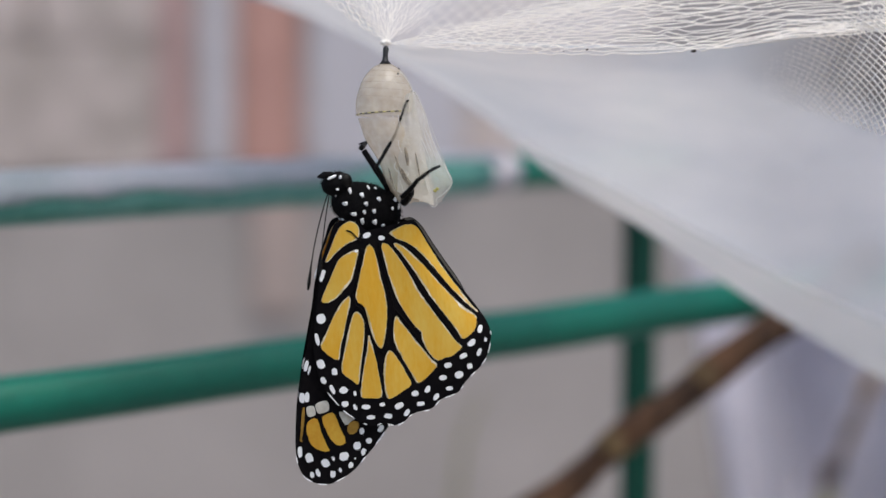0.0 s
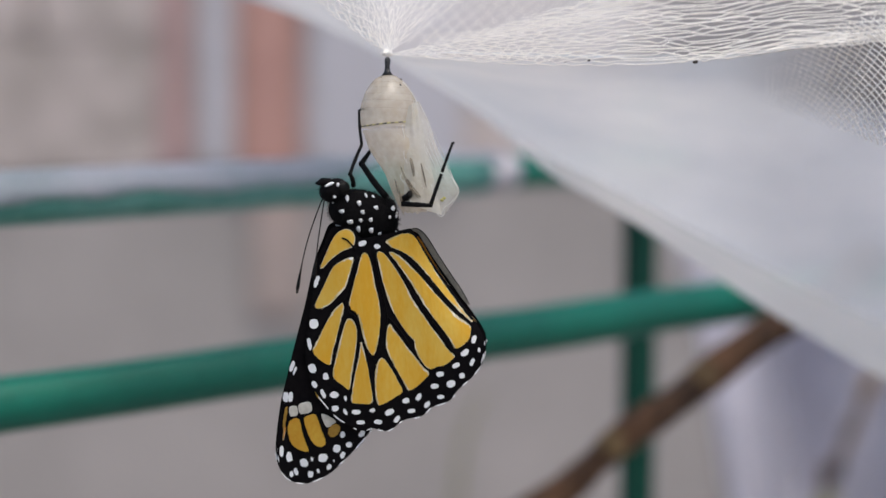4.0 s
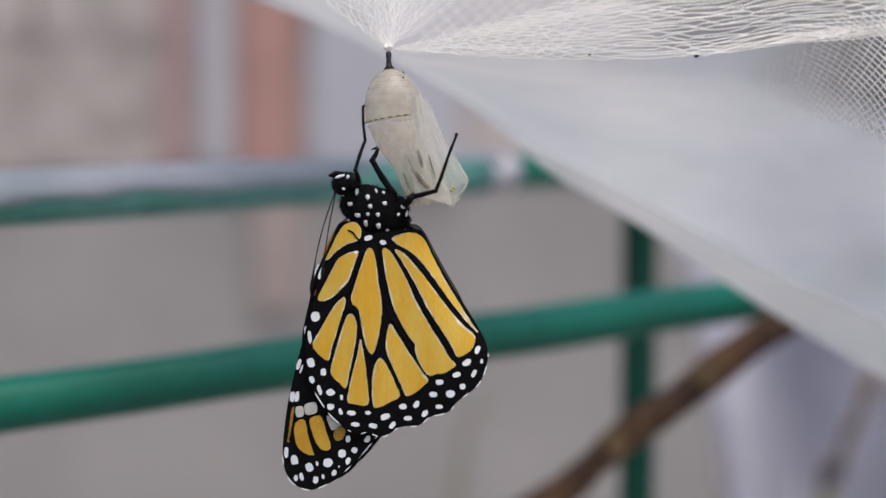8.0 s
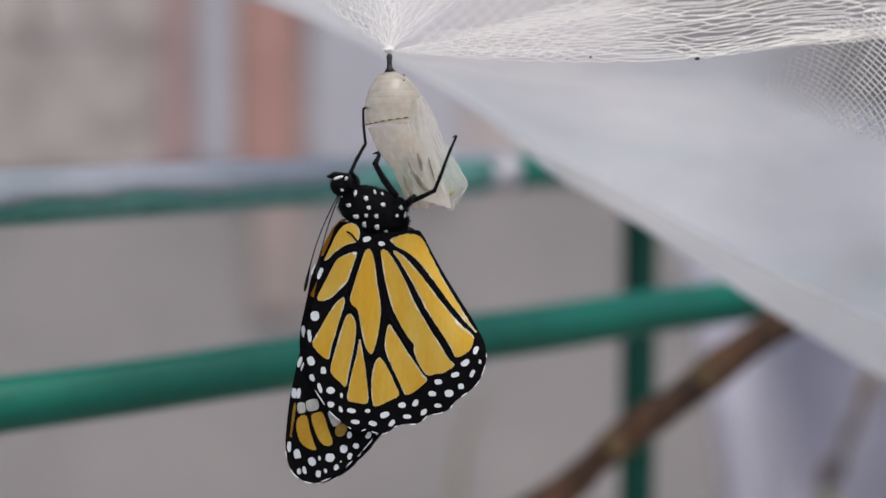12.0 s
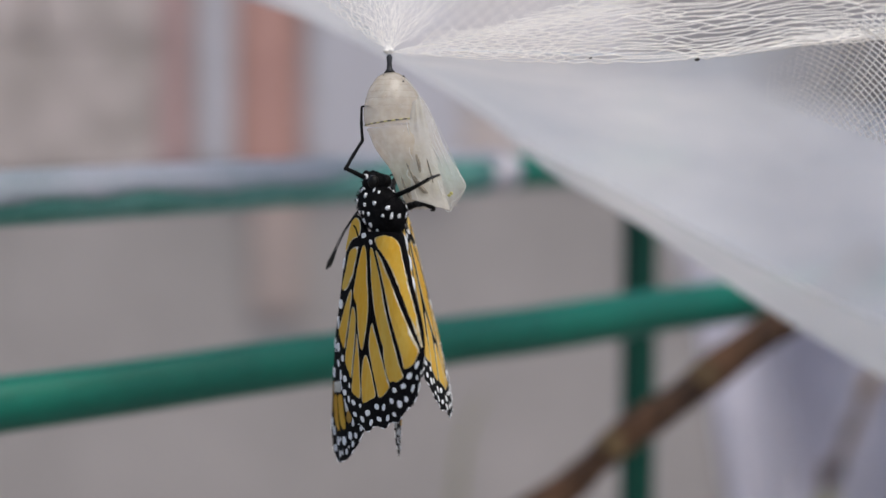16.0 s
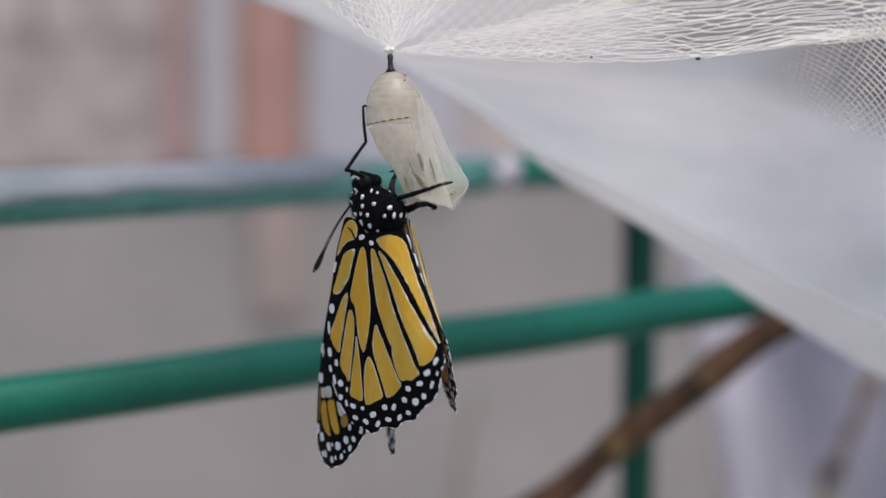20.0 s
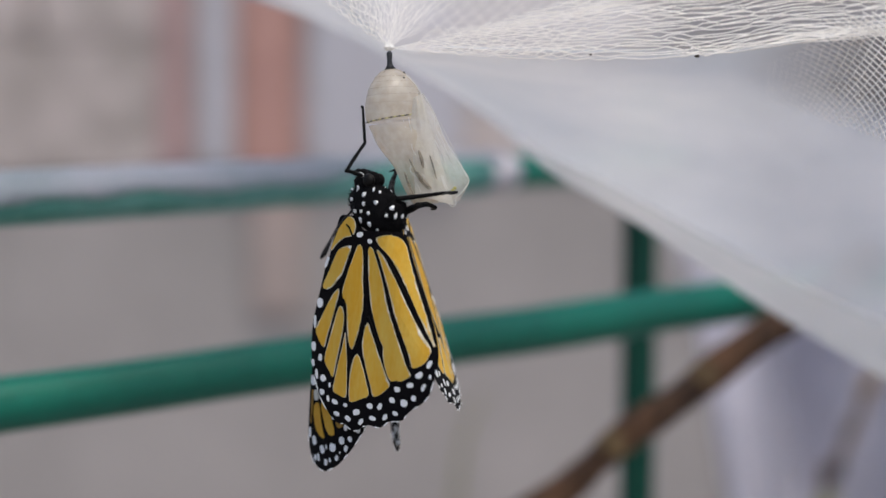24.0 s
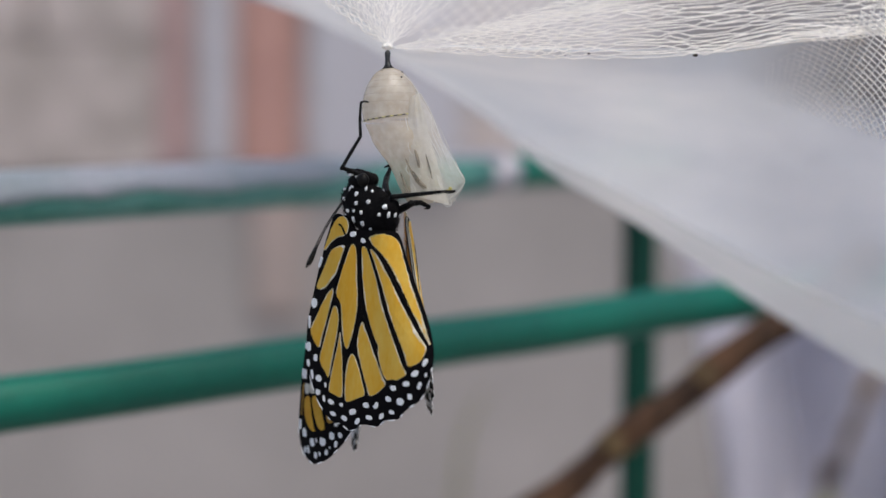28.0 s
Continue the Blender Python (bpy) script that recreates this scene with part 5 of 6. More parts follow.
# seconds; near forewing's slide and tilt; far hindwing's turn, tilt and shift across and up; far forewing's turn, slide and lean; far hindwing's distance across the abdomen
WING_EXTRA = [
    (0, 2, 0.5, 11.2, 0, -2, 0.2, 14.2, 2, 0, 0.5),
    (0.2, 2, 0.5, 9.5, 0, -2, 0.2, 12.5, 2, 0, 0.5),
    (0.3, 2, 0.5, -9, 0, -1, 0.2, -8, 2.4, 0, 0.5),
    (0.4, 0, 1.2, -58, 0, 3.2, 1, -54, 3.5, 0, 0.5),
    (0.6, 0, 1.2, -60, 0, 3.5, 1, -56, 3.5, 0, 0.5),
    (1, 2, 0.5, -46, 0, 2.8, 0.8, -44, 3, 0, 0.5),
    (1.3, 0, 2.4, -68, 0, 3.6, 1, -66, 4.5, 0, 0.5),
    (1.4, 1, 1.5, -48, 0, 2.5, 0.6, -45, 2, 0, 0.5),
    (1.5, 2, 1, -16, 0, 0, 0, -16, 3, 0, 0.5),
    (1.6, 3.5, 0.5, 18.1, 0, -2.5, 0.8, 22.1, 5, 0, 0.5),
    (2, 1, 2, 28.2, 0, -2.5, 0.8, 32.2, 2, 5, 0.5),
    (2.5, 5.5, 0.5, 25.2, 0, -2.5, 0.8, 29.2, 7, 0, 0.5),
    (3, 1.5, 0.5, -15.5, 0, 0, 0, -13.5, 0, 0, 0.5),
    (3.5, 5, 0.5, 10.5, 0, 0, 0, 13.5, 5, 0, 0.5),
    (5.5, 2.3, 0.5, -6.9, 0, -0.8, 0.4, -1.9, 0, 0, 0.5),
    (7.5, 2, 0.5, -6.1, 0, -0.8, 0.4, -1.1, 0, 0, 0.5),
    (8.5, 1.3, 0.5, -6, 0, -2, 0.2, -1, 0, 0, 0.5),
    (12.5, 1.3, 0.5, -9.8, 0, -2, 0.2, -4.8, 0, 0, 0.5),
    (14.5, 3.8, 0.4, -93, 17.1, 0.6, 3.2, -91, 13.4, -2.8, 2.6),
    (15, 4.1, 0.3, -96, 12.6, 1.3, 1.6, -95, 14, -0.3, 2.6),
    (15.5, 2.3, 0.5, -97, 13.9, 1.6, 1.1, -97, 13.1, -0.6, 2.6),
    (16, 2.9, 0.5, -99, 14.2, 1.3, 1, -98, 12.7, -2.5, 2.6),
    (16.5, 5.8, 1.2, -101, 16.3, 2.5, -0.1, -120, 10.4, -9.3, 2.6),
    (17, 2.5, 0.4, -98.5, 15.2, 2.7, 0.2, -116, 10.7, -5.3, 2.6),
    (17.5, 5.1, 2.5, -96.5, 13.7, 1.7, 0.9, -98, 14.4, -1.7, 2.6),
    (18, 4.6, 2.4, -95, 13.2, 1.5, 1.1, -95, 14.2, -0.7, 2.6),
    (18.5, 3.4, 2.2, -93, 13.7, 1.9, 1.5, -94, 15.5, 0, 2.6),
    (19, 3.7, 2.6, -91, 13.1, 2.1, 1.7, -94, 15.3, -0.6, 2.6),
    (19.5, 4.5, 3, -90, 12.8, 2.2, 1.8, -93, 15.5, -0.9, 2.6),
    (20, 3.3, 0.5, -85, 13.1, 2.6, 1.5, -90, 13.9, 0.6, 2.6),
    (20.5, 4.9, 0.3, -82, 13.2, 2.6, 1.8, -90, 13, -2.6, 2.6),
    (21, 4.9, 0.3, -81, 14.6, 2.5, 1.8, -90, 13, -3.3, 2.6),
    (21.5, 5, 0.4, -81, 14, 2.6, 2.1, -90, 13.1, -4.4, 2.6),
    (23.5, -0.4, 2.6, -97, 18, 1.7, 2.1, -90, 14.6, 0.6, 2.6),
    (24, -2.9, 1.8, -100, 21.3, 0.5, 2, -90, 15.4, 2.8, 2.6),
    (24.5, -0, 2.6, -101, 20.9, -0.5, 2.2, -90, 16.6, 2.6, 2.6),
    (25, -2, 1.2, -98, 18.9, 0.5, 2.2, -90, 16.3, 2.1, 2.6),
    (25.5, 1.4, 0.4, -93, 12.6, 2.2, 2.2, -90, 16.8, -1.1, 2.6),
    (26, -1.6, 0.5, -90, 14.4, 2.9, 2.3, -90, 14.3, -2.8, 2.6),
    (26.5, 0.9, 1.3, -87, 10, 2.8, 1.9, -90, 14.7, -6.5, 2.6),
    (27, 1.2, 2.9, -86, 10.5, 3.2, 1.9, -90, 14.1, -6.1, 2.6),
    (27.5, 2.5, 2.5, -87, 12.4, 1.4, 2, -90, 15.5, -4.8, 2.6),
    (28, 1.5, 3.3, -86, 10.2, 2.5, 1.4, -90, 14.2, -7, 2.6),
]


# ---- the butterfly ----
FOLD_FROM, FOLD_WAY = Vector((4.0, -1.0)), Vector((13.2, -30.0)).normalized()


def bend(u, v, side):
    """The wing's gentle camber, in millimetres; the inner margin folds in round the abdomen."""
    rel = Vector((u, v)) - FOLD_FROM
    past = max(0.0, rel.dot(Vector((-FOLD_WAY.y, FOLD_WAY.x))))
    along = rel.dot(FOLD_WAY)
    fold = (0.085 if side > 0 else 0.03) * past ** 2 * max(0.0, 1 - (along / 26) ** 2)
    return -0.008 * min(0, u + 1) ** 2 - 0.0006 * (v + 22) ** 2 - 0.12 * math.cos(u * 0.5 + v * 0.12) - fold


def wing_point(u, y, w, side):
    """A place on the cambered wing."""
    return Vector((u, (y - bend(u, w, side)) * side, w)) * MM


def sheet(name, outline, depth, thick, mats, parent, side=1, label="", rim=0.0, jitter=0.0, seed=0, edge_spline=5, cut=3.0):
    """A flat piece of wing that follows the camber; the rim, if any, takes the second material."""
    pts = spline(outline, edge_spline)
    if jitter:
        pts = [p + Vector((noise.noise((p.x * 4.1, p.y * 4.1, seed)), noise.noise((p.x * 4.1, p.y * 4.1, seed + 9)))) * jitter for p in pts]
    area = sum(a.x * b.y - a.y * b.x for a, b in zip(pts, pts[1:] + pts[:1]))
    if area < 0:
        pts.reverse()
    bm = bmesh.new()
    core = pts
    n = len(pts)
    if rim:
        core = []
        for i in range(n):
            way = (pts[(i + 1) % n] - pts[i - 1]).normalized()
            veined = 0.12 if Vector((way.y, -way.x)).dot(pts[i].normalized()) > 0.6 else 1.0
            core.append(pts[i] + Vector((-way.y, way.x)) * rim * veined * max(0.1, 0.55 + 1.3 * noise.noise((pts[i].x * 0.22, pts[i].y * 0.22, seed)) + 0.6 * noise.noise((pts[i].x * 2.6, pts[i].y * 2.6, seed))))
    inner = [bm.verts.new((p.x, 0, p.y)) for p in core]
    face = bm.faces.new(inner)
    face.material_index = 0
    if rim:
        outer = [bm.verts.new((p.x, 0, p.y)) for p in pts]
        for i in range(n):
            f = bm.faces.new((outer[i], outer[(i + 1) % n], inner[(i + 1) % n], inner[i]))
            f.material_index = 1
    lo = [min(p[k] for p in pts) for k in (0, 1)]
    hi = [max(p[k] for p in pts) for k in (0, 1)]
    for axis, k in (((1, 0, 0), 0), ((0, 0, 1), 1)):
        at = lo[k] + cut
        while at < hi[k]:
            bmesh.ops.bisect_plane(bm, geom=bm.verts[:] + bm.edges[:] + bm.faces[:], plane_co=Vector(axis) * at, plane_no=axis)
            at += cut
    bmesh.ops.triangulate(bm, faces=[f for f in bm.faces if len(f.verts) > 4])
    if thick:
        geom = bmesh.ops.extrude_face_region(bm, geom=bm.faces[:])["geom"]
        for v in geom:
            if isinstance(v, bmesh.types.BMVert):
                v.co.y += thick
        bmesh.ops.recalc_face_normals(bm, faces=bm.faces[:])
    for v in bm.verts:
        v.co = wing_point(v.co.x, v.co.y + depth, v.co.z, side)
    if side < 0:
        bmesh.ops.reverse_faces(bm, faces=bm.faces[:])
    return part(name, bm, mats, parent, label)


def oval(x, y, a, b, tilt, seed=0):
    t = radians(tilt)
    res = []
    for k in range(8):
        g = 2 * math.pi * k / 8
        w = 1 + 0.22 * noise.noise((math.cos(g) * 1.3 + seed, math.sin(g) * 1.3, seed * 0.7))
        c, s = math.cos(g), math.sin(g)
        p, q = 0.9 * a * w * math.copysign(abs(c) ** 0.85, c), 0.9 * b * w * math.copysign(abs(s) ** 0.85, s)
        res.append((x + p * math.cos(t) - q * math.sin(t), y + p * math.sin(t) + q * math.cos(t)))
    return res


def build_wing(parent, hind, side):
    name = "hindwing" if hind else "forewing"
    outline = HIND_OUTLINE if hind else FORE_OUTLINE
    cells = HIND_CELLS if hind else FORE_CELLS
    wing = sheet(name, outline, -0.05, 0.10, WING_BLACK, parent, side, "black-veined yellow wing with a white-spotted black border", cut=1.5 if hind else 3.0)
    for i, c in enumerate(cells):
        deep = WING_DUSK if c is FORE_DUSK or c is FORE_EDGE else WING_AMBER
        sheet("wing_cell", c, -0.20, 0.13, [WING_YELLOW if hind or max(q[1] for q in c) > -18 else deep, WING_RIM if hind else deep], wing, side, "", 0.3, 0.14, i + 3, 9, 1.5 if hind else 3.0)
        sheet("upper_cell", c, 0.07, 0.11, [WING_ORANGE, WING_RIM], wing, side, "orange cell of the upper side", 0.05, 0.08, i + 3, cut=1.5 if hind else 3.0)
    if not hind:
        for i, c in enumerate(FORE_PATCHES):
            sheet("pale_patch", c, -0.20, 0.13, WING_PALE, wing, side, "cream patch below the tip", 0, 0.1, i + 30, 3, 5.0)
    rows = HIND_INNER + HIND_OUTER + COSTA_SPOTS + [(-1.9, 0.4, 0.85, 0.55, 15), (0.9, -0.5, 0.65, 0.5, -10), (-4.2, -2.3, 0.4, 0.3, 0)] if hind else FORE_SPOTS
    for i, s in enumerate(rows):
        sheet("white_spot", oval(*s, i), -0.21, 0.13, SPOT_WHITE, wing, side, "", 0, 0.1, i, 3, 5.0)
        if s[1] < -15:
            sheet("white_spot", oval(*s, i), 0.08, 0.11, SPOT_WHITE, wing, side, "", 0, 0.1, i, 3, 5.0)
    # white fringe on the outer margin, broken where the veins end
    pts = spline(outline, 6)
    at, hi, k = (66, 205, 0) if hind else (62, 122, 0)
    while at < hi:
        seg = pts[at:at + 4 + (k * 7) % 4]
        bm = bmesh.new()
        tube(bm, [wing_point(p.x, -0.03, p.y, side) for p in seg], [0.00005] + [0.00013] * (len(seg) - 2) + [0.00005], 5)
        part("fringe", bm, SPOT_WHITE, wing, "white fringe hair")
        at += 8 + (k * 5) % 4
        k += 1
    if hind and side < 0:
        # the far wing's dull inner fold beside the abdomen
        lip = [(6.6, 2.1), (8.3, 2.1), (9.9, 0.4), (11.6, -2.8), (13.8, -6.8), (16.0, -10.6), (17.4, -13.6), (16.6, -13.2), (15.0, -10.6), (12.8, -7.0), (10.6, -3.3), (9.2, -0.6), (8.2, 1.2)]
        fold = sheet("inner_fold", lip, -0.08, 0.16, FOLD_GREY, wing, side, "dull grey inner fold", 0, 0.06, 3, 4, 2.0)
        bm = bmesh.new()
        tube(bm, [wing_point(p.x, 0, p.y, side) for p in spline(lip[:7], 5, False)], 0.0001, 6)
        part("fold_edge", smooth(bm), WING_BLACK, fold)
    if hind:
        bm = bmesh.new()
        line = spline([(-3.2, -0.6), (-4.0, 0.4), (-4.8, 1.4), (-5.7, 1.8)], 5, False)
        tube(bm, [wing_point(p.x, -0.22, p.y, side) for p in line], 0.0002, 6, flat=0.6)
        part("spur_vein", smooth(bm), WING_BLACK, wing)
        # raised main veins
        for line in ([(0.2, -1), (0.7, -6), (1.5, -11), (1.9, -14.5), (0.9, -18.5), (-0.4, -22)], [(2.2, -1.6), (4.6, -5.5), (8.2, -12), (13.6, -21.2)], [(2.2, -14.5), (4.8, -18.2), (7.5, -23.5)], [(-2.9, -2), (-4.6, -7.5), (-5.8, -10), (-8, -11.6)], [(-5.6, -10.4), (-5.3, -12.6), (-4.0, -14), (-2.6, -20.2), (-0.9, -22.4)], [(3.4, -1.4), (6.5, -3.6), (11.4, -9.5), (17.8, -17.2)]):
            line = spline(line, 5, False)
            bm = bmesh.new()
            tube(bm, [wing_point(p.x, -0.1, p.y, side) for p in line], [0.00022 * (1 - 0.6 * i / len(line)) for i in range(len(line))], 6)
            part("vein", smooth(bm), WING_BLACK, wing)
    return wing


THORAX_AT, THORAX_SIZE, THORAX_TILT = (-0.5, 0.0, 5.2), (7.0, 3.2, 4.5), 25
HEAD_AT = (-5.9, 0.0, 10.4)
CHEST_SPOTS = [(-3.9, 9.1, 0.85, 0.35), (-1.9, 8.1, 0.6, 0.42), (-6.8, 8.7, 0.4, 0.25), (-5.2, 6.8, 0.45, 0.55), (-3.8, 4.7, 0.5, 0.6), (-1.4, 6.4, 0.5, 0.42), (1.3, 6.9, 0.5, 0.5), (-0.3, 9.2, 0.6, 0.28), (1.1, 8.8, 0.4, 0.3), (-1.9, 4.9, 0.45, 0.35), (0.0, 4.8, 0.5, 0.4), (-2.3, 3.2, 0.8, 0.4), (0.1, 2.7, 0.65, 0.45), (1.8, 1.7, 0.6, 0.35), (-5.6, 3.6, 0.45, 0.4)]
BREAST_SPOTS = [(3.2, 3.2, 0.5, 0.42), (4.9, 2.9, 0.7, 0.55), (4.8, 6.2, 0.55, 0.42), (5.4, 4.7, 0.35, 0.6), (3.9, 4.7, 0.32, 0.32)]


def fuzz(bm, centre, size, turn, count, length, seed, lean=(0, 0, -0.4)):
    """Short hairs standing on an ellipsoid."""
    rnd = random.Random(seed)
    m = pose(*centre, *turn)
    rot = m.to_3x3()
    for _ in range(count):
        z, a = rnd.uniform(-1, 1), rnd.uniform(0, 2 * math.pi)
        s = math.sqrt(1 - z * z)
        unit = Vector((s * math.cos(a), s * math.sin(a), z))
        p = m @ Vector([u * k for u, k in zip(unit, size)])
        nrm = (rot @ Vector([u / k for u, k in zip(unit, size)])).normalized()
        way = (nrm + Vector(lean) + Vector((rnd.uniform(-0.5, 0.5), rnd.uniform(-0.5, 0.5), rnd.uniform(-0.5, 0.5)))).normalized()
        tube(bm, [p, p + way * length * rnd.uniform(0.5, 1.2)], [0.00005, 0.00001], 3, caps=False)
    return bm


def build_butterfly():
    fly = tagged(new("monarch_butterfly"), "freshly hatched orange and black butterfly clinging to its shell", "butterfly")
    size = [s * MM for s in THORAX_SIZE]
    at = [s * MM for s in THORAX_AT]
    thorax = part("thorax", smooth(blob(bmesh.new(), at, size, (0, THORAX_TILT, 0), 28, 18, 0.06, 3)), BODY_BLACK, fly, "black white-spotted thorax")
    hair = part("fuzz", fuzz(bmesh.new(), at, size, (0, THORAX_TILT, 0), 1300, 0.0006, 3), HAIR_BLACK, thorax, "short black hairs")
    hair["kind"] = "stuff"
    inv = pose(*THORAX_AT, 0, THORAX_TILT, 0).inverted()
    fwd = pose(*THORAX_AT, 0, THORAX_TILT, 0)
    breast_at, breast_size = (3.5, 0.0, 4.7), (2.3, 2.6, 3.4)
    into_breast = pose(*breast_at, 0, 20, 0).inverted()
    taken = []
    for side in (1, -1):
        for i, (x, z, a, b) in enumerate(CHEST_SPOTS):
            q = inv @ Vector((x, 0, z))
            fill = 1 - (q.x / THORAX_SIZE[0]) ** 2 - (q.z / THORAX_SIZE[2]) ** 2
            q.y = -THORAX_SIZE[1] * math.sqrt(max(fill, 0.06))
            if fill < 0.06:
                k = 0.97 / math.sqrt(1 - fill)
                q.x, q.z = q.x * k, q.z * k
            nrm = Vector((q.x / THORAX_SIZE[0] ** 2, q.y / THORAX_SIZE[1] ** 2, q.z / THORAX_SIZE[2] ** 2))
            nrm = (fwd.to_3x3() @ nrm).normalized()
            p = fwd @ q
            w = into_breast @ p
            if sum((u / r) ** 2 for u, r in zip(w, breast_size)) < 1.05:
                continue
            taken.append(Vector((p.x, p.y * side, p.z)))
            turn = nrm.to_track_quat("Z", "X").to_matrix().to_4x4()
            bm = blob(bmesh.new(), (0, 0, 0), (0.92 * a * MM, 0.85 * b * MM, 0.00026), segments=14, rings=6, rough=0.7, scale=1.6)
            for v in bm.verts:
                w = Matrix.Translation(p * MM * 1.0) @ turn @ v.co
                v.co = Vector((w.x, w.y * side, w.z))
            if side < 0:
                bmesh.ops.reverse_faces(bm, faces=bm.faces[:])
            part("white_spot", smooth(bm), SPOT_WHITE, thorax)
    # underside where the legs join
    breast = part("breast", smooth(blob(bmesh.new(), [q * MM for q in breast_at], [q * MM for q in breast_size], (0, 20, 0), 20, 14, 0.1, 2)), BODY_BLACK, fly)
    hair = part("fuzz", fuzz(bmesh.new(), [q * MM for q in breast_at], [q * MM for q in breast_size], (0, 20, 0), 500, 0.0006, 5), HAIR_BLACK, breast, "short black hairs")
    hair["kind"] = "stuff"
    out_of = pose(*breast_at, 0, 20, 0)
    rnd = random.Random(12)
    marks = []
    for side in (1, -1):
        for x, z, a, b in BREAST_SPOTS:
            q = into_breast @ Vector((x, 0, z))
            fill = 1 - (q.x / breast_size[0]) ** 2 - (q.z / breast_size[2]) ** 2
            marks.append((Vector((q.x, -side * breast_size[1] * math.sqrt(max(fill, 0.05)), q.z)), a, b))
    for up, count in ((-62, 2), (-36, 3), (-10, 2), (16, 3)):
        for k in range(count):
            turn, lift = radians(-48 + 96 * (k + rnd.uniform(0.3, 0.7)) / count), radians(up + rnd.uniform(-6, 6))
            marks.append((Vector((math.cos(lift) * math.cos(turn) * breast_size[0], math.cos(lift) * math.sin(turn) * breast_size[1], math.sin(lift) * breast_size[2])), rnd.uniform(0.28, 0.42), rnd.uniform(0.4, 0.75)))
    for q, a, b in marks:
        p = out_of @ q
        if any((p - w).length < 1.1 for w in taken):
            continue
        taken.append(p.copy())
        nrm = (out_of.to_3x3() @ Vector([u / r ** 2 for u, r in zip(q, breast_size)])).normalized()
        bm = blob(bmesh.new(), (0, 0, 0), (a * MM, b * MM, 0.00022), segments=14, rings=6, rough=0.6, scale=1.4)
        bmesh.ops.transform(bm, matrix=Matrix.Translation(p * MM) @ nrm.to_track_quat("Z", "Y").to_matrix().to_4x4(), verts=bm.verts[:])
        part("white_spot", smooth(bm), SPOT_WHITE, breast)

    head = part("head", smooth(blob(bmesh.new(), [h * MM for h in HEAD_AT], (2.8 * MM, 2.3 * MM, 2.2 * MM), (0, -10, 0), 22, 14, 0.08, 2)), BODY_BLACK, fly, "black head with white marks")
    hair = part("fuzz", fuzz(bmesh.new(), [h * MM for h in HEAD_AT], (2.8 * MM, 2.3 * MM, 2.2 * MM), (0, 0, 0), 300, 0.0005, 8, (-0.4, 0, -0.2)), HAIR_BLACK, head, "short black hairs")
    hair["kind"] = "stuff"
    for side in (-1, 1):
        part("eye", smooth(blob(bmesh.new(), (-4.5 * MM, side * 1.45 * MM, 11.0 * MM), (1.3 * MM, 1.0 * MM, 1.3 * MM), (0, 0, 0), 20, 14)), EYE_BLACK, head, "glossy dark eye")
        bm = bmesh.new()
        tube(bm, [(-6.4 * MM, side * 0.7 * MM, 11.9 * MM), (-8.0 * MM, side * 0.75 * MM, 12.2 * MM), (-9.3 * MM, side * 0.6 * MM, 12.0 * MM)], [0.0008, 0.0007, 0.00015], 8)
        part("palp", smooth(bm), BODY_BLACK, head)
        part("white_mark", smooth(blob(bmesh.new(), (-7.1 * MM, side * 1.6 * MM, 11.9 * MM), (1.0 * MM, 0.35 * MM, 0.3 * MM), (0, -18, 0), 12, 8)), SPOT_WHITE, head, "white mark")
        part("white_mark", smooth(blob(bmesh.new(), (-5.6 * MM, side * 2.15 * MM, 11.8 * MM), (0.3 * MM, 0.25 * MM, 0.42 * MM), (0, 20, 0), 12, 8)), SPOT_WHITE, head, "white mark")
        part("white_mark", smooth(blob(bmesh.new(), (-6.4 * MM, side * 2.2 * MM, 9.6 * MM), (0.35 * MM, 0.2 * MM, 0.25 * MM), (0, 20, 0), 12, 8)), SPOT_WHITE, head, "white mark")

    # abdomen: overlapping rings along the hindwings' inner margin
    line = spline([(4.0, 2.2), (6.6, -2.5), (9.3, -8.5), (12.4, -15.5), (15.6, -22.0)], 5, False)
    def girth(i):
        return (1.0 + 0.6 * math.sin(math.pi * min(1, 0.2 + 0.65 * i / (len(line) - 1)))) * MM
    abdomen = part("abdomen", smooth(tube(bmesh.new(), [(p.x * MM, 0, p.y * MM) for p in line], [girth(i) for i in range(len(line))], 16)), BODY_BLACK, fly, "dark banded abdomen")
    for i in range(3, len(line) - 1, 3):
        p, way = line[i], (line[i + 1] - line[i - 1]).normalized()
        r = girth(i)
        bm = bmesh.new()
        tube(bm, [((p.x + way.x * s) * MM, 0, (p.y + way.y * s) * MM) for s in (-1.6, -0.9, 1.1, 1.7)], [r * 0.97, r * 1.05, r * 1.08, r * 0.96], 16)
        part("segment", smooth(bm), BODY_BLACK if i < len(line) - 7 else ABDOMEN_GREY, abdomen)
        across = Vector((-way.y, way.x))
        if across.x < 0:
            across = -across
        for g in (305, 55):
            q = Vector((math.cos(radians(g)), math.sin(radians(g))))
            part("white_spot", smooth(blob(bmesh.new(), (p.x * MM + across.x * q.x * r * 0.9, q.y * r * 0.9, p.y * MM + across.y * q.x * r * 0.9), (0.52 * MM, 0.4 * MM, (1.45 + 0.3 * math.sin(i * 2.3)) * MM), (0, -26, 0), 14, 10, 0.8, 1.3)), SPOT_WHITE, abdomen)

    end, way = line[-1], (line[-1] - line[-2]).normalized()
    bm = blob(bmesh.new(), (end.x * MM, 0, end.y * MM), (1.35 * MM, 1.3 * MM, 1.7 * MM), (0, -26, 0), 16, 12, 0.45, 2.2)
    part("abdomen_tip", smooth(bm), ABDOMEN_GREY, abdomen, "crumpled grey abdomen tip")
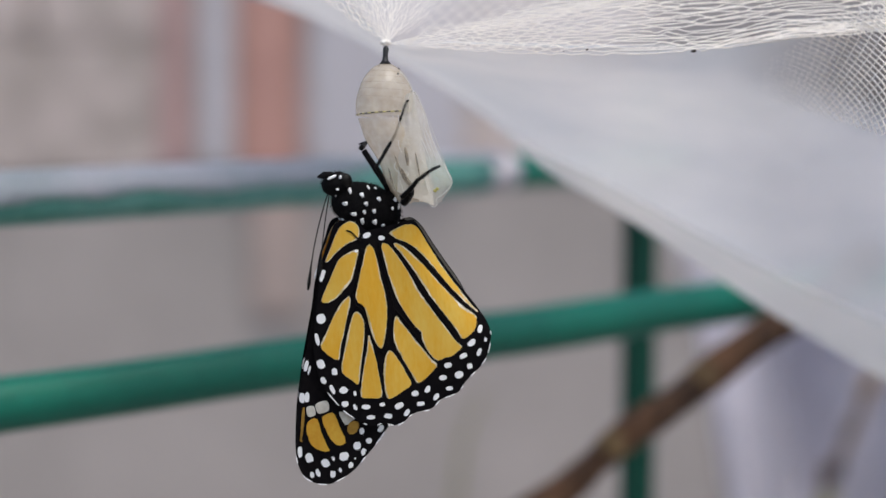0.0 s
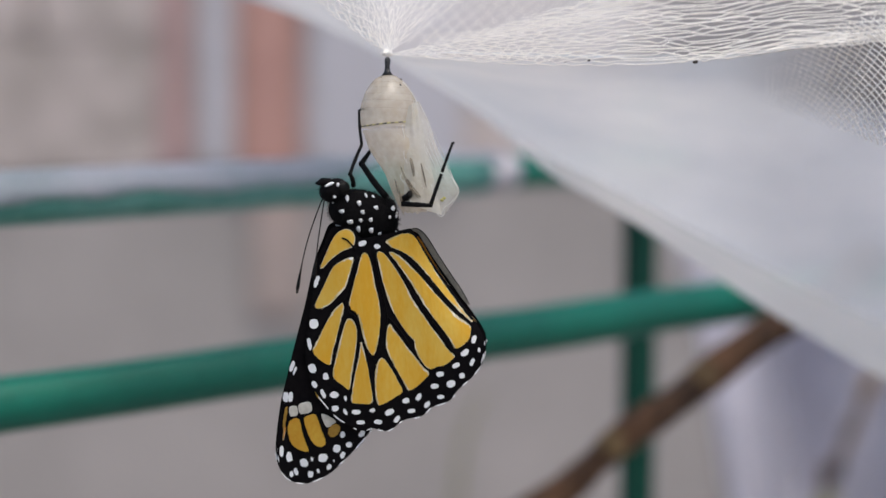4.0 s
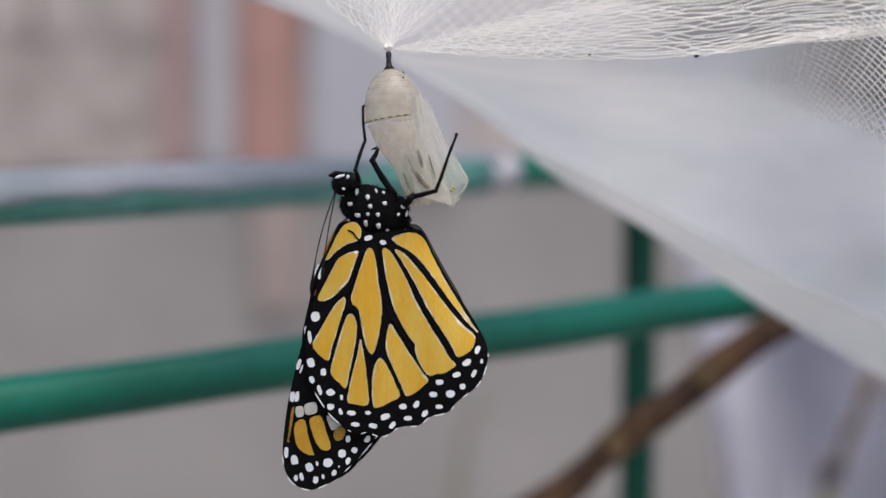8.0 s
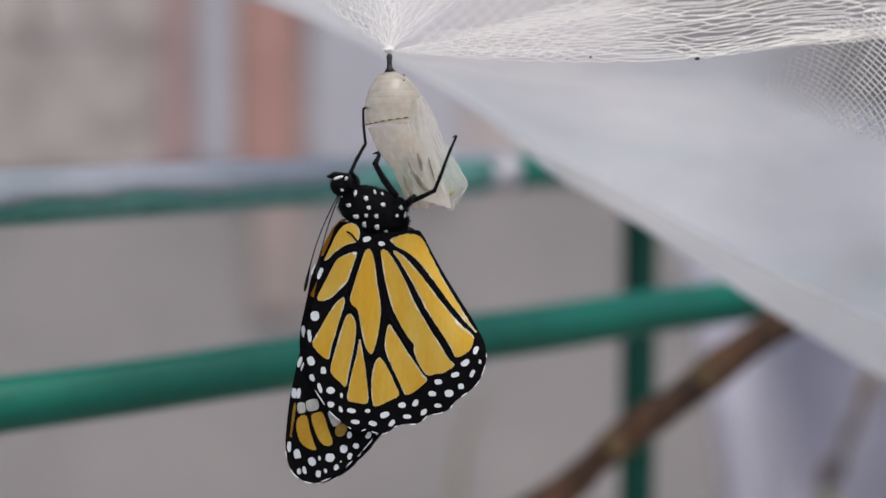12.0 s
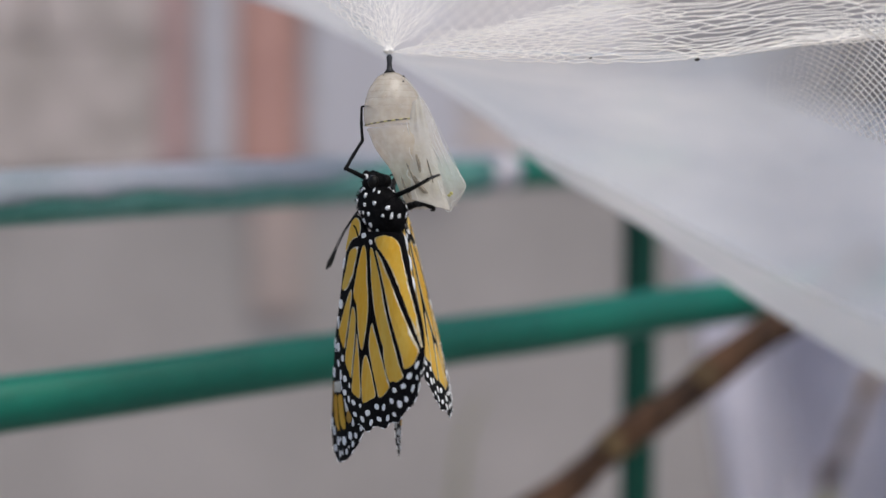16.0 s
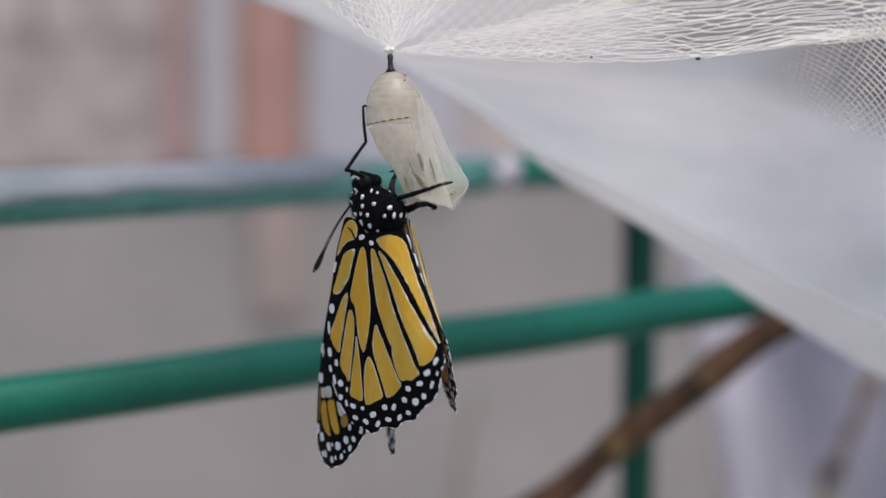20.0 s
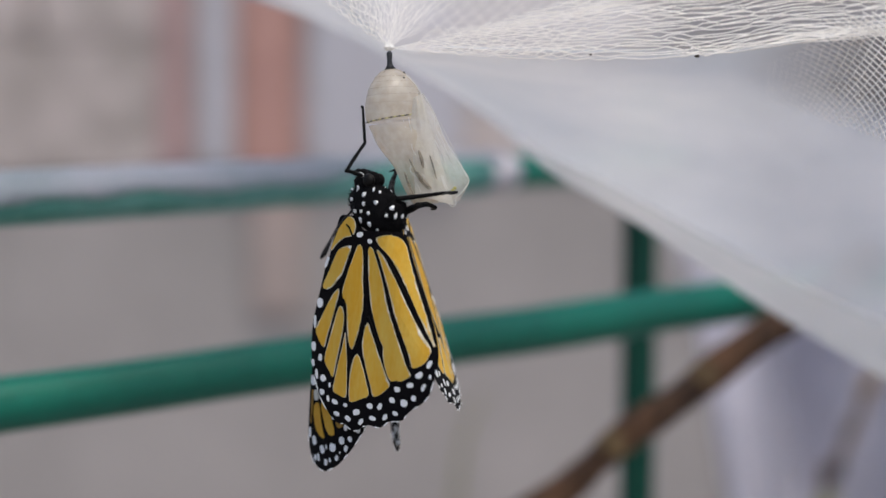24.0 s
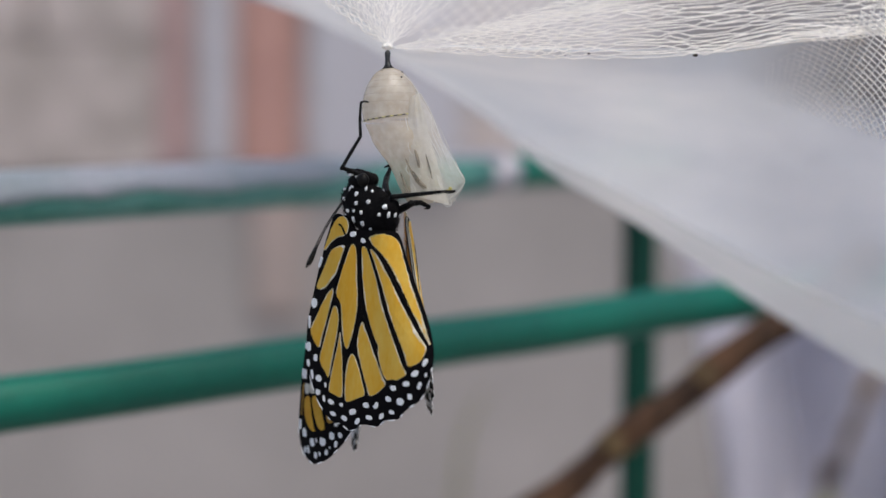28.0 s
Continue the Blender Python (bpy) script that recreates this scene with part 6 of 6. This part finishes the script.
    for k in range(5):
        a = k * 1.26 + 0.5
        at = Vector((end.x + 1.15 * math.cos(a) - 0.3 * way.x, 1.1 * math.sin(a), end.y + 0.5 * math.cos(a) - 0.3 * way.y)) * MM
        part("white_spot", smooth(blob(bmesh.new(), at, (0.28 * MM, 0.28 * MM, (0.5 + 0.12 * (k % 3)) * MM), (0, -20 + 12 * k, 0), 10, 8, 0.8, 1.3)), SPOT_WHITE, abdomen)

    wings = {}
    for side, key in ((1, "near"), (-1, "far")):
        for hind in (True, False):
            wings[key, hind] = build_wing(fly, hind, side)

    legs = {}
    def segment(name, length, radii, crook, label=""):
        bm = bmesh.new()
        n = 10
        pts = [(crook * length * math.sin(math.pi * min(1, i / n * 1.0)) * MM, 0, length * i / n * MM) for i in range(n + 1)]
        tube(bm, pts, [radii[0] + (radii[1] - radii[0]) * i / n + 0.00006 * (i == 5) for i in range(n + 1)], 8)
        return part(name, smooth(bm), LEG_BLACK, fly, label)
    for key, (up, low, end, thick) in LEG_SIZES.items():
        thick *= 1.2
        femur = segment("femur", up, (thick * 1.3 * MM, thick * MM), 0.04)
        shin = segment("shin", low, (thick * 0.95 * MM, thick * 0.8 * MM), 0.02)
        foot = segment("foot", end, (thick * 0.8 * MM, thick * 0.6 * MM), 0.02)
        part("knee", smooth(blob(bmesh.new(), (0, 0, 0), (thick * 1.1 * MM, thick * 1.1 * MM, thick * 1.3 * MM), segments=10, rings=8)), LEG_BLACK, shin)
        bm = bmesh.new()
        hook = -1 if key == "front" else 1
        tube(bm, [(0, 0, end * MM), (hook * 0.7 * MM, -0.2 * MM, (end + 0.3) * MM), (hook * 1.7 * MM, -0.4 * MM, (end + 0.1) * MM)], [thick * 0.6 * MM, thick * 0.5 * MM, 0.0001], 6)
        part("claw", smooth(bm), LEG_BLACK, foot)
        bm = bmesh.new()
        rnd = random.Random(4)
        for k in range(22):
            z, a = rnd.uniform(0.1, 0.95) * low, rnd.uniform(0, 6.28)
            tube(bm, [(0, 0, z * MM), (0.55 * math.cos(a) * MM, 0.55 * math.sin(a) * MM, (z + 0.4) * MM)], [0.00004, 0.00001], 3, caps=False)
        part("bristles", bm, LEG_BLACK, shin)
        legs[key] = (femur, shin, foot)
    feelers = []
    for _ in range(2):
        bm = bmesh.new()
        pts = [(0, 0, -1.6 * MM)] + [(0.9 * math.sin(math.pi * i / 16) * MM, 0, 19.5 * i / 16 * MM) for i in range(17)]
        tube(bm, pts, [0.00016] + [0.00011] * 12 + [0.00014, 0.0002, 0.0003, 0.00034, 0.00018], 8)
        feelers.append(part("antenna", smooth(bm), LEG_BLACK, fly, "thin clubbed black antenna"))
    bm = bmesh.new()
    tube(bm, [((-5.2 + 0.9 * math.cos(a * 0.45) * (1 - a * 0.02)) * MM, -0.4 * MM + a * 0.00003, (9.2 + 0.9 * math.sin(a * 0.45) * (1 - a * 0.02)) * MM) for a in range(26)], 0.00014, 6)
    part("proboscis", smooth(bm), LEG_BLACK, head, "coiled black tongue")
    return fly, head, wings, legs, feelers, abdomen


fly, head, wings, legs, feelers, abdomen = build_butterfly()


def between(rows, t):
    """The rows' values at t, in straight steps."""
    if t <= rows[0][0]:
        return rows[0][1:]
    for a, b in zip(rows, rows[1:]):
        if t <= b[0]:
            s = (t - a[0]) / (b[0] - a[0])
            return [tuple(p + (q - p) * s for p, q in zip(u, v)) if isinstance(u, tuple) else u + (v - u) * s for u, v in zip(a[1:], b[1:])]
    return rows[-1][1:]


def turned(yaw, pitch, roll):
    return (pose(0, 0, 0, 0, roll, 0) @ pose(0, 0, 0, pitch, 0, 0) @ pose(0, 0, 0, 0, 0, yaw))


def limb(a, b, twist=0.0):
    """The pose of a limb from a towards b."""
    return Matrix.Translation(a) @ (b - a).to_track_quat("Z", "Y").to_matrix().to_4x4() @ pose(0, 0, 0, 0, 0, twist)


def reach(a, p, length, sign):
    """The point over p, in the picture's plane, that lies at the length from a, if it can."""
    flat = (p[0] * MM - a.x) ** 2 + (p[1] * MM + 1.0 - a.z) ** 2
    deep = math.sqrt(max((length * MM) ** 2 - flat, 0.0))
    return Vector((p[0] * MM, a.y + sign * deep, p[1] * MM + 1.0))


def motions():
    times = sorted({r[0] for r in WING_ROWS} | {r[0] for r in FEELER_ROWS if r[0] < 3.2} | {r[0] for r in LEG_ROWS["hind"] if r[0] < 3.2})
    body_rows, wing_rows, fore_rows, far_rows, far_fore = [], [], [], [], []
    limbs = {}
    for t in times:
        x, z, yaw, pitch, roll = between(WING_ROWS, t)
        slide, tilt, far_turn, far_tilt, far_x, far_z, fore_turn, fore_slide, fore_lean, apart = between(WING_EXTRA, t)
        base = Vector((x * MM, -0.003, 1.0 + z * MM))
        wing = Matrix.Translation(base) @ turned(yaw, pitch, roll)
        turn = turned(yaw + 5, max(4.0, 0.85 * pitch), roll)
        body = Matrix.Translation(base) @ turn @ Matrix.Translation((0, 0.0034, 0))
        inv = body.inverted()
        body_rows.append((t, body))
        wing_rows.append((t, inv @ wing))
        fore_rows.append((t, inv @ wing @ Matrix.Translation((-0.0008 - 0.0016 * math.sin(radians(max(0, -yaw))) + 0.00005 * min(0, slide), 0.0012, -0.00008 * min(0, slide))) @ pose(0, 0, 0, tilt, 0, 0) @ pose(0, 0, 0, 0, slide, 0)))
        # inner margins flank the abdomen; the far wing is shifted to fit the view
        closed = min(1.0, max(0.0, (2.0 - apart) / 1.5))
        far = turned(far_turn, pitch * closed, roll) @ pose(0, 0, 0, far_tilt, 0, 0)
        margin = Vector((10, 0, -13)) * MM
        far = inv @ Matrix.Translation(wing @ margin + Vector((apart + far_x, 6 + 9 * (1 - closed) - 1.1 * apart, 0.7 * apart + far_z)) * MM - far @ margin) @ far
        far_rows.append((t, far))
        far_root = body @ Vector((0, 0.0034, 0))
        far_fore.append((t, inv @ Matrix.Translation(far_root) @ turned(fore_turn, max(4.0, 0.85 * pitch) * closed, roll * closed) @ pose(0, 0, 0, fore_lean, 0, 0) @ pose(0, 0, 0, 0, fore_slide, 0)))
        for key, rows in LEG_ROWS.items():
            chain = between(rows, t)
            at = Vector((chain[0][0] * MM, LEG_DEPTH[key][0], 1.0 + chain[0][1] * MM))
            for k, goal in enumerate(chain[1:]):
                onto = reach(at, goal, LEG_SIZES[key][k], LEG_DEPTH[key][1 + k])
                limbs.setdefault((key, k), []).append((t, inv @ limb(at, onto)))
                at = onto
        root, tip = between(FEELER_ROWS, t)
        for k in (0, 1):
            a = Vector((root[0] * MM, -0.002 + 0.004 * k, 1.0 + root[1] * MM))
            apart_by = k * (0.15 if 0.35 < t < 1.55 or t > 13 else 1.0)
            b = reach(a, (tip[0] + 2.2 * apart_by, tip[1] + 2.6 * apart_by), 19.5, -1)
            limbs.setdefault(("feeler", k), []).append((t, inv @ limb(a, b, 90)))
    walk(fly, body_rows)
    walk(head, [(t, Matrix.Translation((between(HEAD_ROWS, t)[0] * MM, 0, -0.12 * between(HEAD_ROWS, t)[0] * MM))) for t in times])
    walk(abdomen, [(t, pose(4 * MM, 0, 2.2 * MM, 0, between(ABDOMEN_ROWS, t)[0], 0) @ Matrix.Translation((-4 * MM, 0, -2.2 * MM))) for t in times])
    walk(wings["near", True], wing_rows)
    walk(wings["near", False], fore_rows)
    walk(wings["far", True], far_rows)
    walk(wings["far", False], far_fore)
    for key, chain in legs.items():
        for k, piece in enumerate(chain):
            walk(piece, limbs[key, k])
    for k, feeler in enumerate(feelers):
        walk(feeler, limbs["feeler", k])
    walk(chrysalis, [(t, Matrix.Translation((x * MM, 0.0, 1.0 + z * MM)) @ pose(0, 0, 0, 0, lean, 0)) for t, x, z, lean in SHELL_ROWS])
    # the net sways about its far, fixed side
    walk(insect_net, [(t, Matrix.Translation(ORIGIN + Vector((side * MM, 0, 0))) @ pose(0, 0, 0, -math.degrees(rise * MM / 0.172), 0, 0)) for t, rise, side in NET_ROWS])


motions()
